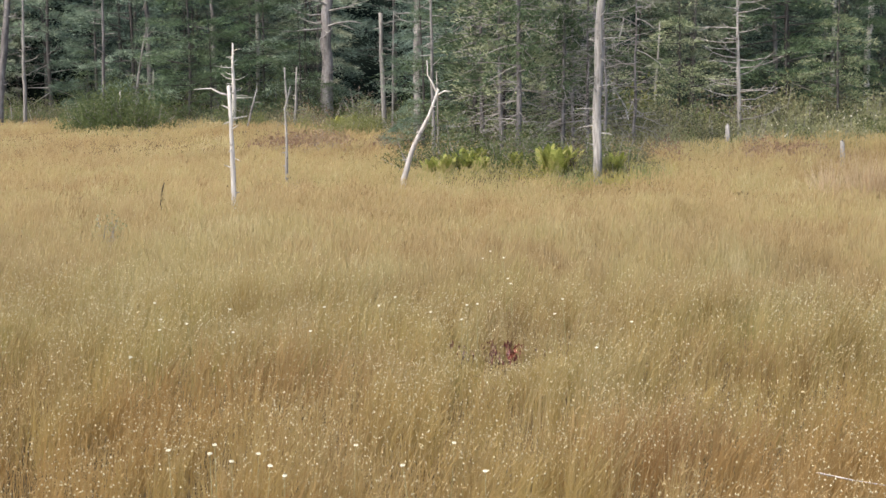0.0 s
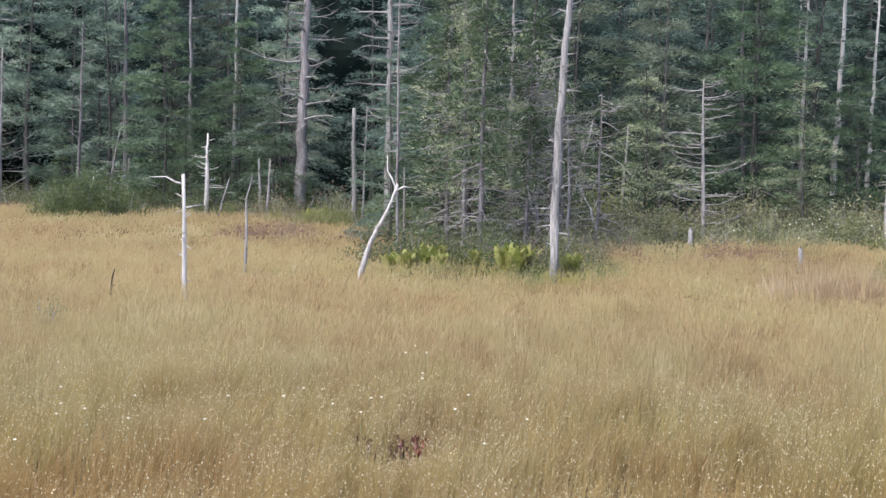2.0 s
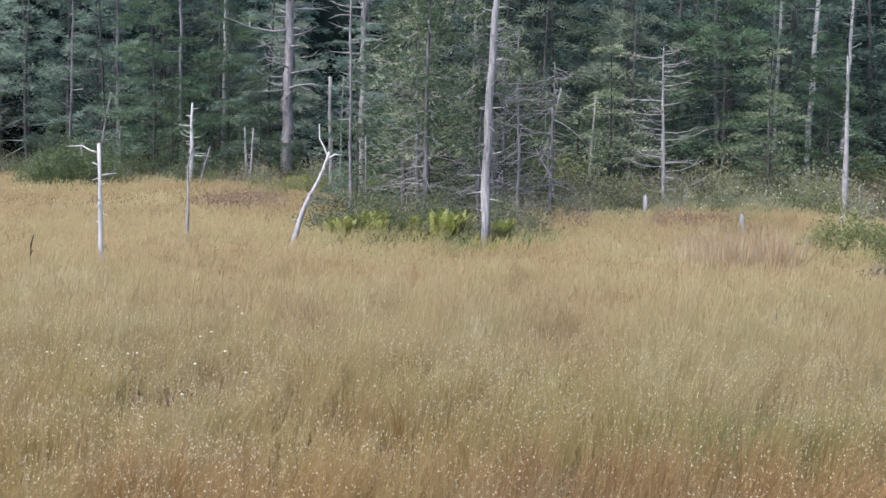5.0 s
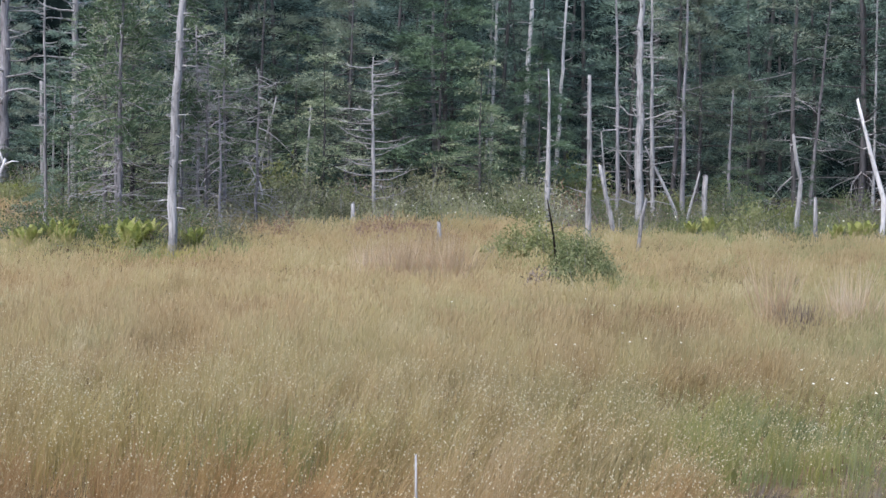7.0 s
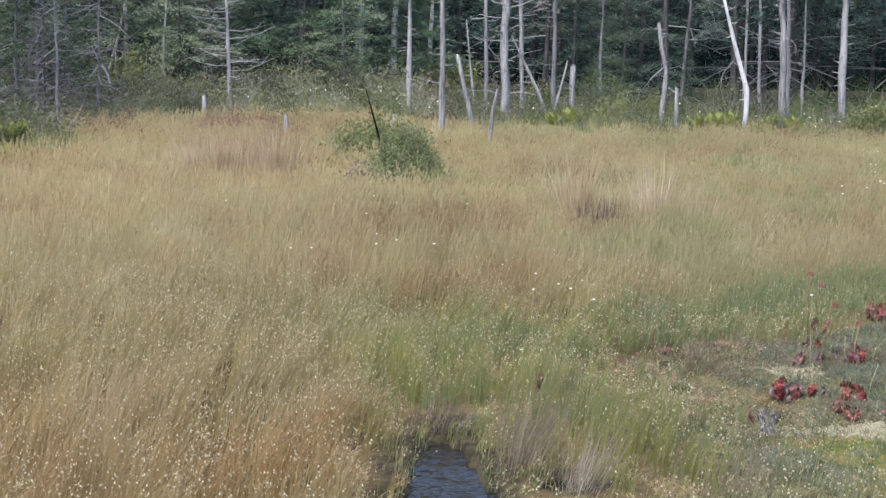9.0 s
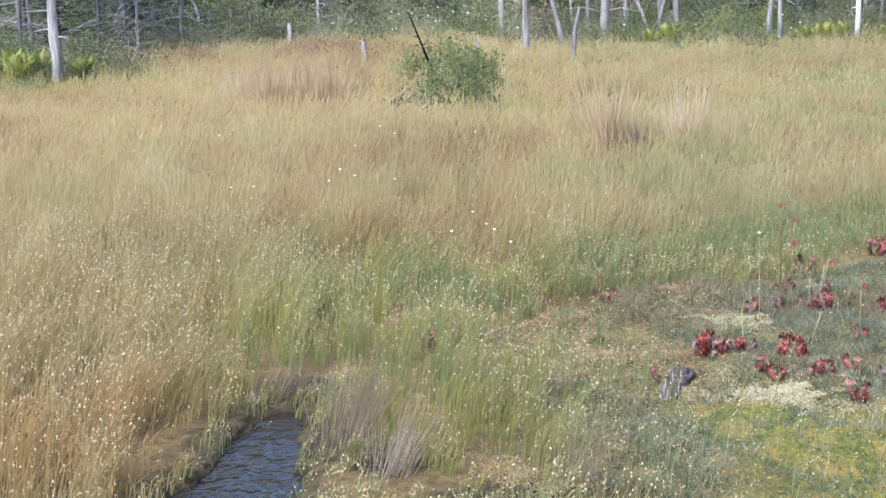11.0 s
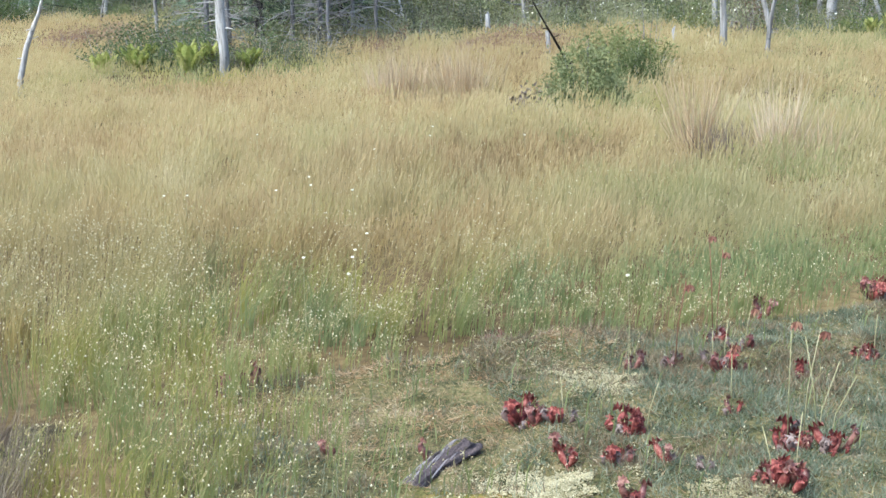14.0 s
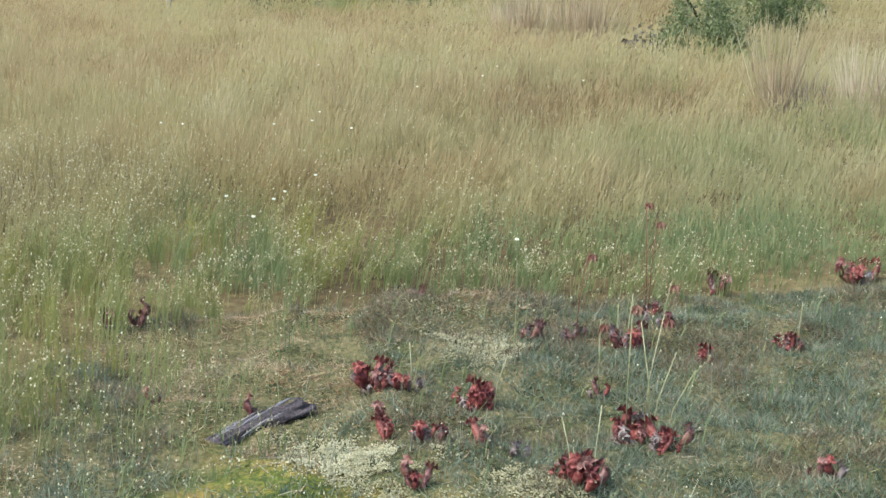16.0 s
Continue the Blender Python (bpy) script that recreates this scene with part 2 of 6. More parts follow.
# these needles too carry shaded gaps and lit plumes in their clump colours
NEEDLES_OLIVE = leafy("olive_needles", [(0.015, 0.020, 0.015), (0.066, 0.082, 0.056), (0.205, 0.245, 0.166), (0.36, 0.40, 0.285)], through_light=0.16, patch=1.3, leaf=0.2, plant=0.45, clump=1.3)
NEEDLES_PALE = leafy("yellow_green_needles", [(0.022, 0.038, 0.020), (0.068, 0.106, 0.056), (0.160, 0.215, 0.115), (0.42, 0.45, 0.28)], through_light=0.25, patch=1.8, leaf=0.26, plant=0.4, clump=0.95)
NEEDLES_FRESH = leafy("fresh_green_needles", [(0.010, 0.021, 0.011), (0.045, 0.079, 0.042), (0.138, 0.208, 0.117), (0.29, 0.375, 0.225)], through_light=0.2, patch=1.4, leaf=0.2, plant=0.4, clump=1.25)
LEAVES = leafy("shrub_leaves", [(0.036, 0.055, 0.023), (0.080, 0.112, 0.045), (0.138, 0.175, 0.072), (0.25, 0.275, 0.13)], patch=2.2)
LEAVES_DARK = leafy("olive_shrub_leaves", [(0.048, 0.056, 0.032), (0.100, 0.112, 0.062), (0.17, 0.172, 0.100), (0.31, 0.275, 0.18)], patch=2.2)
WILLOW = leafy("willow_leaves", [(0.040, 0.054, 0.020), (0.092, 0.118, 0.044), (0.165, 0.192, 0.078), (0.30, 0.31, 0.155)], patch=4.0)
LEAVES_YELLOW = leafy("yellow_green_leaves", [(0.100, 0.122, 0.042), (0.165, 0.188, 0.066), (0.245, 0.26, 0.105), (0.36, 0.35, 0.18)], through_light=0.4, patch=3.0)
FERN = leafy("fern_fronds", [(0.167, 0.207, 0.048), (0.255, 0.295, 0.070), (0.334, 0.356, 0.101), (0.422, 0.409, 0.158)], through_light=0.45, patch=1.5)
LEAVES_RUST = leafy("rust_leaves", [(0.17, 0.105, 0.07), (0.26, 0.165, 0.11), (0.33, 0.225, 0.15), (0.36, 0.28, 0.18)])
LEAVES_GREY = leafy("grey_twigs", [(0.14, 0.127, 0.122), (0.23, 0.213, 0.205), (0.33, 0.31, 0.30), (0.43, 0.41, 0.40)], through_light=0.1)
REED = leafy("grey_brown_reeds", [(0.15, 0.115, 0.075), (0.24, 0.19, 0.13), (0.34, 0.275, 0.195), (0.47, 0.40, 0.30)], through_light=0.3, patch=6.0)
STRAW = leafy("dry_straw", [(0.32, 0.22, 0.13), (0.43, 0.315, 0.19), (0.53, 0.41, 0.26), (0.62, 0.51, 0.355)], through_light=0.3, patch=3.0)
SILVER = bark("weathered_silver_wood", (0.122, 0.116, 0.110), (0.37, 0.354, 0.334))
WHITE_WOOD = bark("pale_bare_wood", (0.32, 0.302, 0.282), (0.63, 0.60, 0.565))
GREY_BARK = bark("grey_bark", (0.08, 0.074, 0.073), (0.26, 0.246, 0.243))
LIVE_BARK = bark("dark_pine_bark", (0.03, 0.027, 0.026), (0.105, 0.098, 0.094))
BROWN_BARK = bark("brown_bark", (0.15, 0.136, 0.132), (0.40, 0.378, 0.37))
PALE_TRUNK = bark("pale_grey_trunk", (0.20, 0.193, 0.185), (0.49, 0.472, 0.45))
DARK_WOOD = bark("dark_wet_wood", (0.02, 0.017, 0.015), (0.06, 0.05, 0.045))
DRIFTWOOD = bark("old_driftwood", (0.016, 0.012, 0.012), (0.13, 0.10, 0.098), 40.0)
SPLINTER = bark("pale_split_wood", (0.09, 0.075, 0.073), (0.33, 0.29, 0.285), 40.0)
PITCHER_RED = plain("pitcher_red", [(0.055, 0.013, 0.015), (0.15, 0.034, 0.031), (0.25, 0.068, 0.056), (0.36, 0.155, 0.12)], 55.0, 0.6, 0.2)
PITCHER_BROWN = plain("pitcher_brown_red", [(0.075, 0.025, 0.024), (0.17, 0.060, 0.052), (0.30, 0.16, 0.12)], 45.0, 0.4, 0.45)
PITCHER_GREY = plain("withered_pitcher", [(0.13, 0.08, 0.07), (0.21, 0.155, 0.14), (0.30, 0.255, 0.24)], 30.0, 0.7)
FLOWER_RED = plain("faded_red_petal", [(0.13, 0.05, 0.035), (0.20, 0.09, 0.06), (0.27, 0.155, 0.10)], 40.0, 0.6)
STALK = plain("pale_stalk", [(0.25, 0.24, 0.11), (0.34, 0.31, 0.165), (0.40, 0.36, 0.22)], 25.0, 0.6)
STALK_RED = plain("red_brown_stalk", [(0.18, 0.075, 0.045), (0.25, 0.12, 0.07)], 25.0, 0.6)
CREAM = leafy("cream_sphagnum", [(0.14, 0.12, 0.06), (0.30, 0.262, 0.14), (0.43, 0.38, 0.225), (0.56, 0.505, 0.335)], 0.95, 0.1, 14.0)
PETAL = plain("cream_petal", [(0.74, 0.70, 0.52), (0.84, 0.82, 0.70)], 50.0, 0.7)
SEED = plain("straw_seed_head", [(0.42, 0.34, 0.185), (0.56, 0.49, 0.31), (0.72, 0.66, 0.47)], 8.0, 0.8, 0.15, 0.1, False)
MAT_GREEN = leafy("short_bog_leaves", [(0.066, 0.090, 0.052), (0.152, 0.178, 0.114), (0.275, 0.295, 0.203), (0.49, 0.48, 0.368)], patch=7.0)
LITTER = leafy("dead_leaf_litter", [(0.075, 0.052, 0.032), (0.155, 0.115, 0.070), (0.25, 0.195, 0.12), (0.40, 0.335, 0.23)], patch=5.0)
MAT_RUST = leafy("rusty_bog_litter", [(0.13, 0.065, 0.035), (0.25, 0.135, 0.068), (0.36, 0.225, 0.115), (0.50, 0.39, 0.25)], patch=2.5)

wm, wns, wlinks, wb = material("bog_water", 0.04, 0.5)
wb.inputs["Base Color"].default_value = lin(0.02, 0.017, 0.014)
wb.inputs["IOR"].default_value = 1.6
wbump = node(wns, "ShaderNodeBump", Strength=0.9, Distance=0.03)
wlinks.new(place_noise(wns, wlinks, 16.0, 2.0), wbump.inputs["Height"])
wlinks.new(wbump.outputs[0], wb.inputs["Normal"])
WATER = wm

# near-black noise: the far wood's inner shade put into the sheet's colour
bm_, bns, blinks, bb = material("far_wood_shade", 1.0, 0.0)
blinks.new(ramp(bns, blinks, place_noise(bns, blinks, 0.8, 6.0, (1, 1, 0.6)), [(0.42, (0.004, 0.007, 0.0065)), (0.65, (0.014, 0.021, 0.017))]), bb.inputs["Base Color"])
FAR_SHADE = bm_

# ---- tools for building ----
rng = np.random.default_rng(7)


def smooth(a, b, x):
    t = np.clip((np.asarray(x, float) - a) / (b - a), 0, 1)
    return t * t * (3 - 2 * t)


def field(x, y, size, seed=0):
    """Soft value noise in the plan, 0 to 1, with lumps of about that size in metres."""
    u, v = np.asarray(x, float) / size + seed * 17.3, np.asarray(y, float) / size - seed * 9.1
    i, j = np.floor(u), np.floor(v)
    f, g = u - i, v - j
    f, g = f * f * (3 - 2 * f), g * g * (3 - 2 * g)

    def h(a, b):
        s = np.sin(a * 127.1 + b * 311.7 + seed * 74.7) * 43758.5453
        return s - np.floor(s)

    return (h(i, j) * (1 - f) + h(i + 1, j) * f) * (1 - g) + (h(i, j + 1) * (1 - f) + h(i + 1, j + 1) * f) * g


POOLS = ((6.33, 5.02, 0.21, 0.98), (7.5, 5.08, 0.30, 0.16), (6.86, 5.5, 0.10, 0.14))


def pool(x, y):
    """Above 0 inside a pool."""
    x, y = np.asarray(x, float), np.asarray(y, float)
    best = np.full(np.broadcast(x, y).shape, -9.0)
    for cx, cy, rx, ry in POOLS:
        best = np.maximum(best, 1 - np.hypot((x - cx) / rx, (y - cy) / ry) + 0.5 * (field(x, y, 0.18, 3) - 0.5))
    return best


def edge_of_mat(x):
    """The far edge of the short moss lawn."""
    return 7.32 + 0.72 * (np.asarray(x, float) - 6.75) + 0.35 * (field(x, 0, 0.7, 5) - 0.5)


def lawn_ridge(x, y):
    """Lumpy hummocks of heath along the far edge of the moss lawn."""
    off = edge_of_mat(x) - np.asarray(y, float) - 0.22
    return np.exp(-(off / 0.20) ** 2) * smooth(0.3, 0.65, field(x, y, 0.22, 73)) * smooth(8.9, 8.2, x)


def mat(x, y):
    """1 on the short moss lawn with the pitcher plants, 0 in the tall sedge."""
    x, y = np.asarray(x, float), np.asarray(y, float)
    far = smooth(-0.12, 0.22, edge_of_mat(x) - y)
    side = smooth(-0.1, 0.9, x - (6.75 + 0.2 * np.clip(7.2 - y, 0, 3)) + 0.4 * (field(x, y, 0.6, 8) - 0.5))
    near = smooth(3.7, 4.6, y)
    return far * side * near


def wood_edge(x):
    """Where the bog gives way to shrubs and trees."""
    return np.interp(x, (-60, -24, -13, -8, -4.5, -2, 0.5, 3, 5, 8, 11, 15, 22, 60), (60, 44.5, 39.5, 38, 32, 29, 29, 32.5, 33, 31, 30, 29.5, 28.5, 28))


def tree_line(x):
    """Where the closed wood begins."""
    return np.interp(x, (-60, -24, -13, -8, -4.5, -2, 0.5, 3, 5, 8, 11, 15, 22, 60), (64, 48, 46, 43.5, 37.5, 36.5, 38.5, 40, 40.5, 39.5, 39.5, 39, 38, 38))


def ground(x, y):
    x, y = np.asarray(x, float), np.asarray(y, float)
    z = 0.45 * smooth(18, 42, y) + 0.28 * smooth(26, 37, y) * smooth(-5, -13, x) + 0.12 * smooth(25, 31, y) * smooth(-3, -1, x) * smooth(7, 5, x) + 0.02 * np.clip(y - 42, 0, 60)
    z = z + 0.10 * (field(x, y, 1.3, 1) - 0.5) * smooth(9, 14, y) + 0.05 * (field(x, y, 0.45, 2) - 0.5) * (1 - 0.5 * mat(x, y))
    isle = 1 - np.hypot((x + 2.2) / 2.6, (y - 24.0) / 2.2)
    z = z + 0.14 * smooth(0, 0.5, isle)
    # hummocks of the moss lawn
    z = z + mat(x, y) * (0.075 * (field(x, y, 0.34, 71) - 0.5) + 0.045 * (field(x, y, 0.13, 72) - 0.5) + 0.075 * lawn_ridge(x, y))
    return z - 0.22 * smooth(-0.05, 0.12, pool(x, y))


def mesh_of(name, verts, faces, mats, smooth_shade=False, which=None):
    me = bpy.data.meshes.new(name)
    me.from_pydata([tuple(v) for v in verts], [], [tuple(int(i) for i in f) for f in faces])
    for m in mats:
        me.materials.append(m)
    if which is not None:
        me.polygons.foreach_set("material_index", np.asarray(which, np.int32))
    if smooth_shade:
        me.polygons.foreach_set("use_smooth", np.ones(len(me.polygons), bool))
    me.update()
    return me


def big_mesh(name, verts, tris, mats, which=None):
    """A mesh of many triangles, from arrays."""
    me = bpy.data.meshes.new(name)
    verts, tris = np.asarray(verts, np.float32), np.asarray(tris, np.int32)
    me.vertices.add(len(verts))
    me.vertices.foreach_set("co", verts.ravel())
    me.loops.add(tris.size)
    me.loops.foreach_set("vertex_index", tris.ravel())
    me.polygons.add(len(tris))
    me.polygons.foreach_set("loop_start", np.arange(0, tris.size, 3, dtype=np.int32))
    for m in mats:
        me.materials.append(m)
    if which is not None:
        me.polygons.foreach_set("material_index", np.asarray(which, np.int32))
    me.update(calc_edges=True)
    return me


def thing(name, x, y, z=None, label="", category="", group="", kind="", turn=0.0, size=1.0):
    ob = new(name)
    ob.empty_display_size = 0.1
    ob.matrix_basis = Matrix.LocRotScale((x, y, float(ground(x, y)) if z is None else z), Euler((0, 0, turn)), (size,) * 3)
    return tagged(ob, label, category, group, kind)


def part(name, me, parent, label="", m=None):
    ob = new(name, me)
    ob.parent = parent
    if m is not None:
        ob.matrix_basis = m
    return tagged(ob, label)


def tube(points, radii, sides=8, rough=0.0, seed=0, cap=True):
    """A tapered, slightly uneven limb along points."""
    pts = [Vector(p) for p in points]
    verts, faces = [], []
    side = Vector((1, 0, 0))
    for i, p in enumerate(pts):
        way = (pts[min(i + 1, len(pts) - 1)] - pts[max(i - 1, 0)]).normalized()
        side = (side - way * side.dot(way))
        side = side.normalized() if side.length > 1e-4 else way.orthogonal().normalized()
        other = way.cross(side)
        for k in range(sides):
            a = 2 * math.pi * k / sides
            r = radii[i] * (1 + rough * noise.noise((3.1 * math.cos(a) + seed, 3.1 * math.sin(a), p.z * 3.0 + i * 0.3)))
            verts.append(p + side * (r * math.cos(a)) + other * (r * math.sin(a)))
    for i in range(len(pts) - 1):
        for k in range(sides):
            a, b = i * sides + k, i * sides + (k + 1) % sides
            faces.append((a, b, b + sides, a + sides))
    if cap:
        faces.append(tuple(range(sides - 1, -1, -1)))
        faces.append(tuple(len(verts) - sides + k for k in range(sides)))
    return verts, faces


def joined(pieces):
    verts, faces = [], []
    for v, f in pieces:
        o = len(verts)
        verts += list(v)
        faces += [tuple(i + o for i in q) for q in f]
    return verts, faces


def blades(base, way, length, width, rnd, flat=None, droop=0.0, segs=2):
    """Thin leaves from base points along ways: arrays of vertices and triangles. Returns also each vertex's place along its leaf."""
    n = len(base)
    if flat is None:
        flat = np.cross(way, rnd.normal(size=(n, 3)))
    flat = flat / (np.linalg.norm(flat, axis=1, keepdims=True) + 1e-9)
    L, W = np.asarray(length, float).reshape(-1, 1), np.asarray(width, float).reshape(-1, 1)
    tip = base + way * L - np.array([0, 0, 1.0]) * (droop * L)
    if segs == 1:
        v = np.stack([base - flat * W / 2, base + flat * W / 2, tip], 1)
        t = np.arange(3 * n).reshape(n, 3)
        return v.reshape(-1, 3), t, np.tile([0, 0, 1.0], n)
    half = base + way * L * 0.55 - np.array([0, 0, 1.0]) * (droop * L * 0.25)
    v = np.stack([base - flat * W * 0.35, base + flat * W * 0.35, half - flat * W / 2, half + flat * W / 2, tip], 1)
    o = 5 * np.arange(n)[:, None]
    t = np.concatenate([o + [0, 1, 3], o + [0, 3, 2], o + [2, 3, 4]], 0)
    return v.reshape(-1, 3), t, np.tile([0, 0, 0.55, 0.55, 1.0], n)


# ---- the large structure ----


def ground_sheet():
    xs = np.unique(np.concatenate([np.arange(-10, 13.01, 0.16), np.arange(5.9, 7.0, 0.06), np.arange(7.0, 10.4, 0.045), np.arange(-45, 45.1, 1.5), [-900, -400, -200, -120, -80, -60, 60, 80, 120, 200, 400, 900]]).round(3))
    ys = np.unique(np.concatenate([np.arange(2, 26, 0.16), np.arange(3.9, 5.6, 0.06), np.arange(5.6, 9.2, 0.045), np.arange(-30, 70.1, 1.5), [-900, -400, -200, -100, -60, 90, 120, 200, 400, 900]]).round(3))
    X, Y = np.meshgrid(xs, ys)
    Z = ground(X, Y)
    nx, ny = len(xs), len(ys)
    v = np.stack([X, Y, Z], -1).reshape(-1, 3)
    i = (np.arange(ny - 1)[:, None] * nx + np.arange(nx - 1)).ravel()
    t = np.concatenate([np.stack([i, i + 1, i + nx + 1], 1), np.stack([i, i + nx + 1, i + nx], 1)])
    me = big_mesh("ground", v, t, [GROUND])
    me.polygons.foreach_set("use_smooth", np.ones(len(t), bool))
    x, y = v[:, 0], v[:, 1]
    m = mat(x, y)
    gold = m * smooth(0.25, 0.75, field(x, y, 0.5, 11)) * smooth(6.55, 6.2, y + 0.25 * (field(x, y, 0.3, 12) - 0.5)) * smooth(7.7, 8.2, x)
    wood = smooth(-1.0, 2.5, y - wood_edge(x))
    wood = np.maximum(wood, 0.95 * smooth(-1.0, -0.3, pool(x, y)))
    at = me.color_attributes.new("cover", "FLOAT_COLOR", "POINT")
    at.data.foreach_set("color", np.stack([m, gold, wood, np.ones_like(m)], 1).astype(np.float32).ravel())
    tagged(new("ground", me), "brown peat bog ground with moss and dead sedge litter", "bog ground", kind="structure")


ground_sheet()


def pool_water():
    for cx, cy, rx, ry in POOLS:
        n = 28
        v = [(cx + 1.35 * rx * math.cos(2 * math.pi * k / n), cy + 1.35 * ry * math.sin(2 * math.pi * k / n), -0.03) for k in range(n)] + [(cx, cy, -0.03)]
        f = [(k, (k + 1) % n, n) for k in range(n)]
        tagged(new("water", mesh_of("water", v, f, [WATER])), "still dark bog pool reflecting blue sky", "water", kind="structure")


pool_water()


def far_shade_sheet():
    """Sheet all round the bog, far behind the trees, coloured as the wood's shade."""
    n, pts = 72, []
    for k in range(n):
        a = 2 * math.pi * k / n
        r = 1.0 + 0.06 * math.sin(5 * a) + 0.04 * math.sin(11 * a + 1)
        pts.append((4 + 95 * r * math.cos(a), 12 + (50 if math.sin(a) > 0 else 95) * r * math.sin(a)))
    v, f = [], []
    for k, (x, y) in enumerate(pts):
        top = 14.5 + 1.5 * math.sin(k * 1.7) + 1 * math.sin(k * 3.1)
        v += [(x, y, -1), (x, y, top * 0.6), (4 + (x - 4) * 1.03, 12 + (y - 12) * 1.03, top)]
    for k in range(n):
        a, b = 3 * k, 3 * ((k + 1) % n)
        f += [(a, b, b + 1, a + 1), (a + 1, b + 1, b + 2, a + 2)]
    tagged(new("backdrop", mesh_of("backdrop", v, f, [FAR_SHADE])), "near-black backdrop sheet standing for the distant wood's shade", "far wood", kind="structure")


far_shade_sheet()

# ---- trees of the wood ----


def crown_tufts(rnd, points, ways, count, length, width, up=0.35):
    """Needle tufts round points on twigs."""
    n = len(points) * count
    base = np.repeat(points, count, 0) + rnd.normal(scale=0.06, size=(n, 3)) * np.array([1, 1, 0.6])
    way = np.repeat(ways, count, 0) * 0.8 + rnd.normal(scale=0.5, size=(n, 3)) + np.array([0, 0, up])
    way /= np.linalg.norm(way, axis=1, keepdims=True)
    v, t, _ = blades(base, way, length * rnd.uniform(0.6, 1.3, n), width * rnd.uniform(0.6, 1.3, n), rnd, segs=1)
    return v, t


def limb_points(rnd, z, a, reach, rise, sag):
    way = np.array([math.cos(a), math.sin(a), 0.0])
    s = np.linspace(0, 1, 5)
    bend = rnd.uniform(-0.35, 0.35)
    sidew = np.array([-way[1], way[0], 0])
    return [way * reach * q + sidew * bend * reach * q * q + np.array([0, 0, z + reach * (rise * q - sag * q * q)]) for q in s], way


def pine(seed, height, reach, first, needles, plumes=3.0, bare=0.5, label="", lean=0.0, tuft=60, leaf=(0.15, 0.024), step=0.8):
    """A pine with a tapered trunk, bare grey lower limbs and limbs that end in flat, separate plumes of needles."""
    rnd = np.random.default_rng(seed)
    tree = thing("pine_tree", 0, 0, 0.0, label, "tree", "trees of the wood")
    r0 = 0.006 * height + 0.02
    zs = np.linspace(-0.3, height, 14)
    wob = rnd.uniform(-0.16, 0.16, 2)

    def stem(z):
        return np.array([wob[0] * math.sin(z * 0.55) + lean * z, wob[1] * math.sin(z * 0.41 + 1), 0.0])

    axis = [tuple(stem(z) + np.array([0, 0, z])) for z in zs]
    v, f = tube(axis, [r0 * (1 - 0.9 * max(0, z) / height) + (0.03 if z < 0.1 else 0) for z in zs], 8, 0.3, seed)
    part("trunk", mesh_of("trunk", v, f, [LIVE_BARK], True), tree, "dark grey trunk")
    live_limbs, dead_limbs, pts, ways = [], [], [], []
    z = 0.35 + rnd.uniform(0, 0.3)
    while z < height - 0.2:
        frac = z / height
        a0 = rnd.uniform(0, 2 * math.pi)
        count = int(rnd.integers(3, 7))
        for k in range(count):
            a = a0 + 2 * math.pi * k / count + rnd.normal(scale=0.4)
            zz = z + rnd.normal(scale=0.13)
            live = zz > first * rnd.uniform(0.55, 1.4)
            if not live and rnd.random() > bare:
                continue
            out = reach * (1.06 - frac) ** 0.7 * (rnd.uniform(0.45, 1.25) if live else rnd.uniform(0.2, 0.95))
            lp, way = limb_points(rnd, zz, a, out, rnd.uniform(-0.15, 0.30) if live else rnd.uniform(-0.45, 0.35), rnd.uniform(-0.12, 0.22))
            lp = [p + stem(zz) for p in lp]
            rr = 0.007 + 0.009 * out
            (live_limbs if live else dead_limbs).append(tube([lp[0], lp[2], lp[4]], [rr, rr * 0.6, rr * 0.12], 3, 0, 0, False))
            side = np.array([-way[1], way[0], 0])
            if live:
                # side twigs leave the limb left and right, each carrying one plume
                n = max(2, int(round(plumes * (0.4 + out / reach) * rnd.uniform(0.7, 1.3))))
                for j in range(n):
                    q = 0.4 + 0.62 * (j + rnd.uniform(0.1, 0.9)) / n
                    i = min(3, int(q * 4))
                    p = lp[i] + (lp[i + 1] - lp[i]) * (q * 4 - i)
                    go = way * 0.35 + side * (1 if j % 2 else -1) * rnd.uniform(0.3, 1.0) + np.array([0, 0, rnd.uniform(-0.05, 0.22)])
                    c = p + go * out * 0.30 * (1.25 - q)
                    size = rnd.uniform(0.17, 0.36) * (0.65 + 0.3 * out)
                    m = int(tuft * rnd.uniform(0.6, 1.3))
                    ball = rnd.normal(size=(m, 3)) * np.array([0.66, 0.66, 0.13])
                    ball[:, 2] -= 0.35 * (ball[:, 0] ** 2 + ball[:, 1] ** 2)
                    pts.append(c + ball * size)
                    ways.append(way * 0.6 + go * 0.4 + ball * 0.9 + np.array([0, 0, 0.5]))
                    if j % 2:
                        live_limbs.append(tube([p, c], [rr * 0.4, 0.003], 3, 0, 0, False))
            else:
                for _k in range(4):
                    q = rnd.uniform(0.25, 0.95)
                    i = min(3, int(q * 4))
                    p = lp[i] + (lp[i + 1] - lp[i]) * (q * 4 - i)
                    e = p + (way * rnd.uniform(0.1, 0.6) + rnd.normal(scale=0.4, size=3)) * out * 0.4
                    dead_limbs.append(tube([p, e], [0.007, 0.003], 3, 0, 0, False))
        z += step * rnd.uniform(0.6, 1.4)
    v, f = joined(live_limbs)
    tagged(part("limbwork", mesh_of("limbwork", v, f, [LIVE_BARK], True), tree, "grey living limbs"), kind="stuff")
    if dead_limbs:
        v, f = joined(dead_limbs)
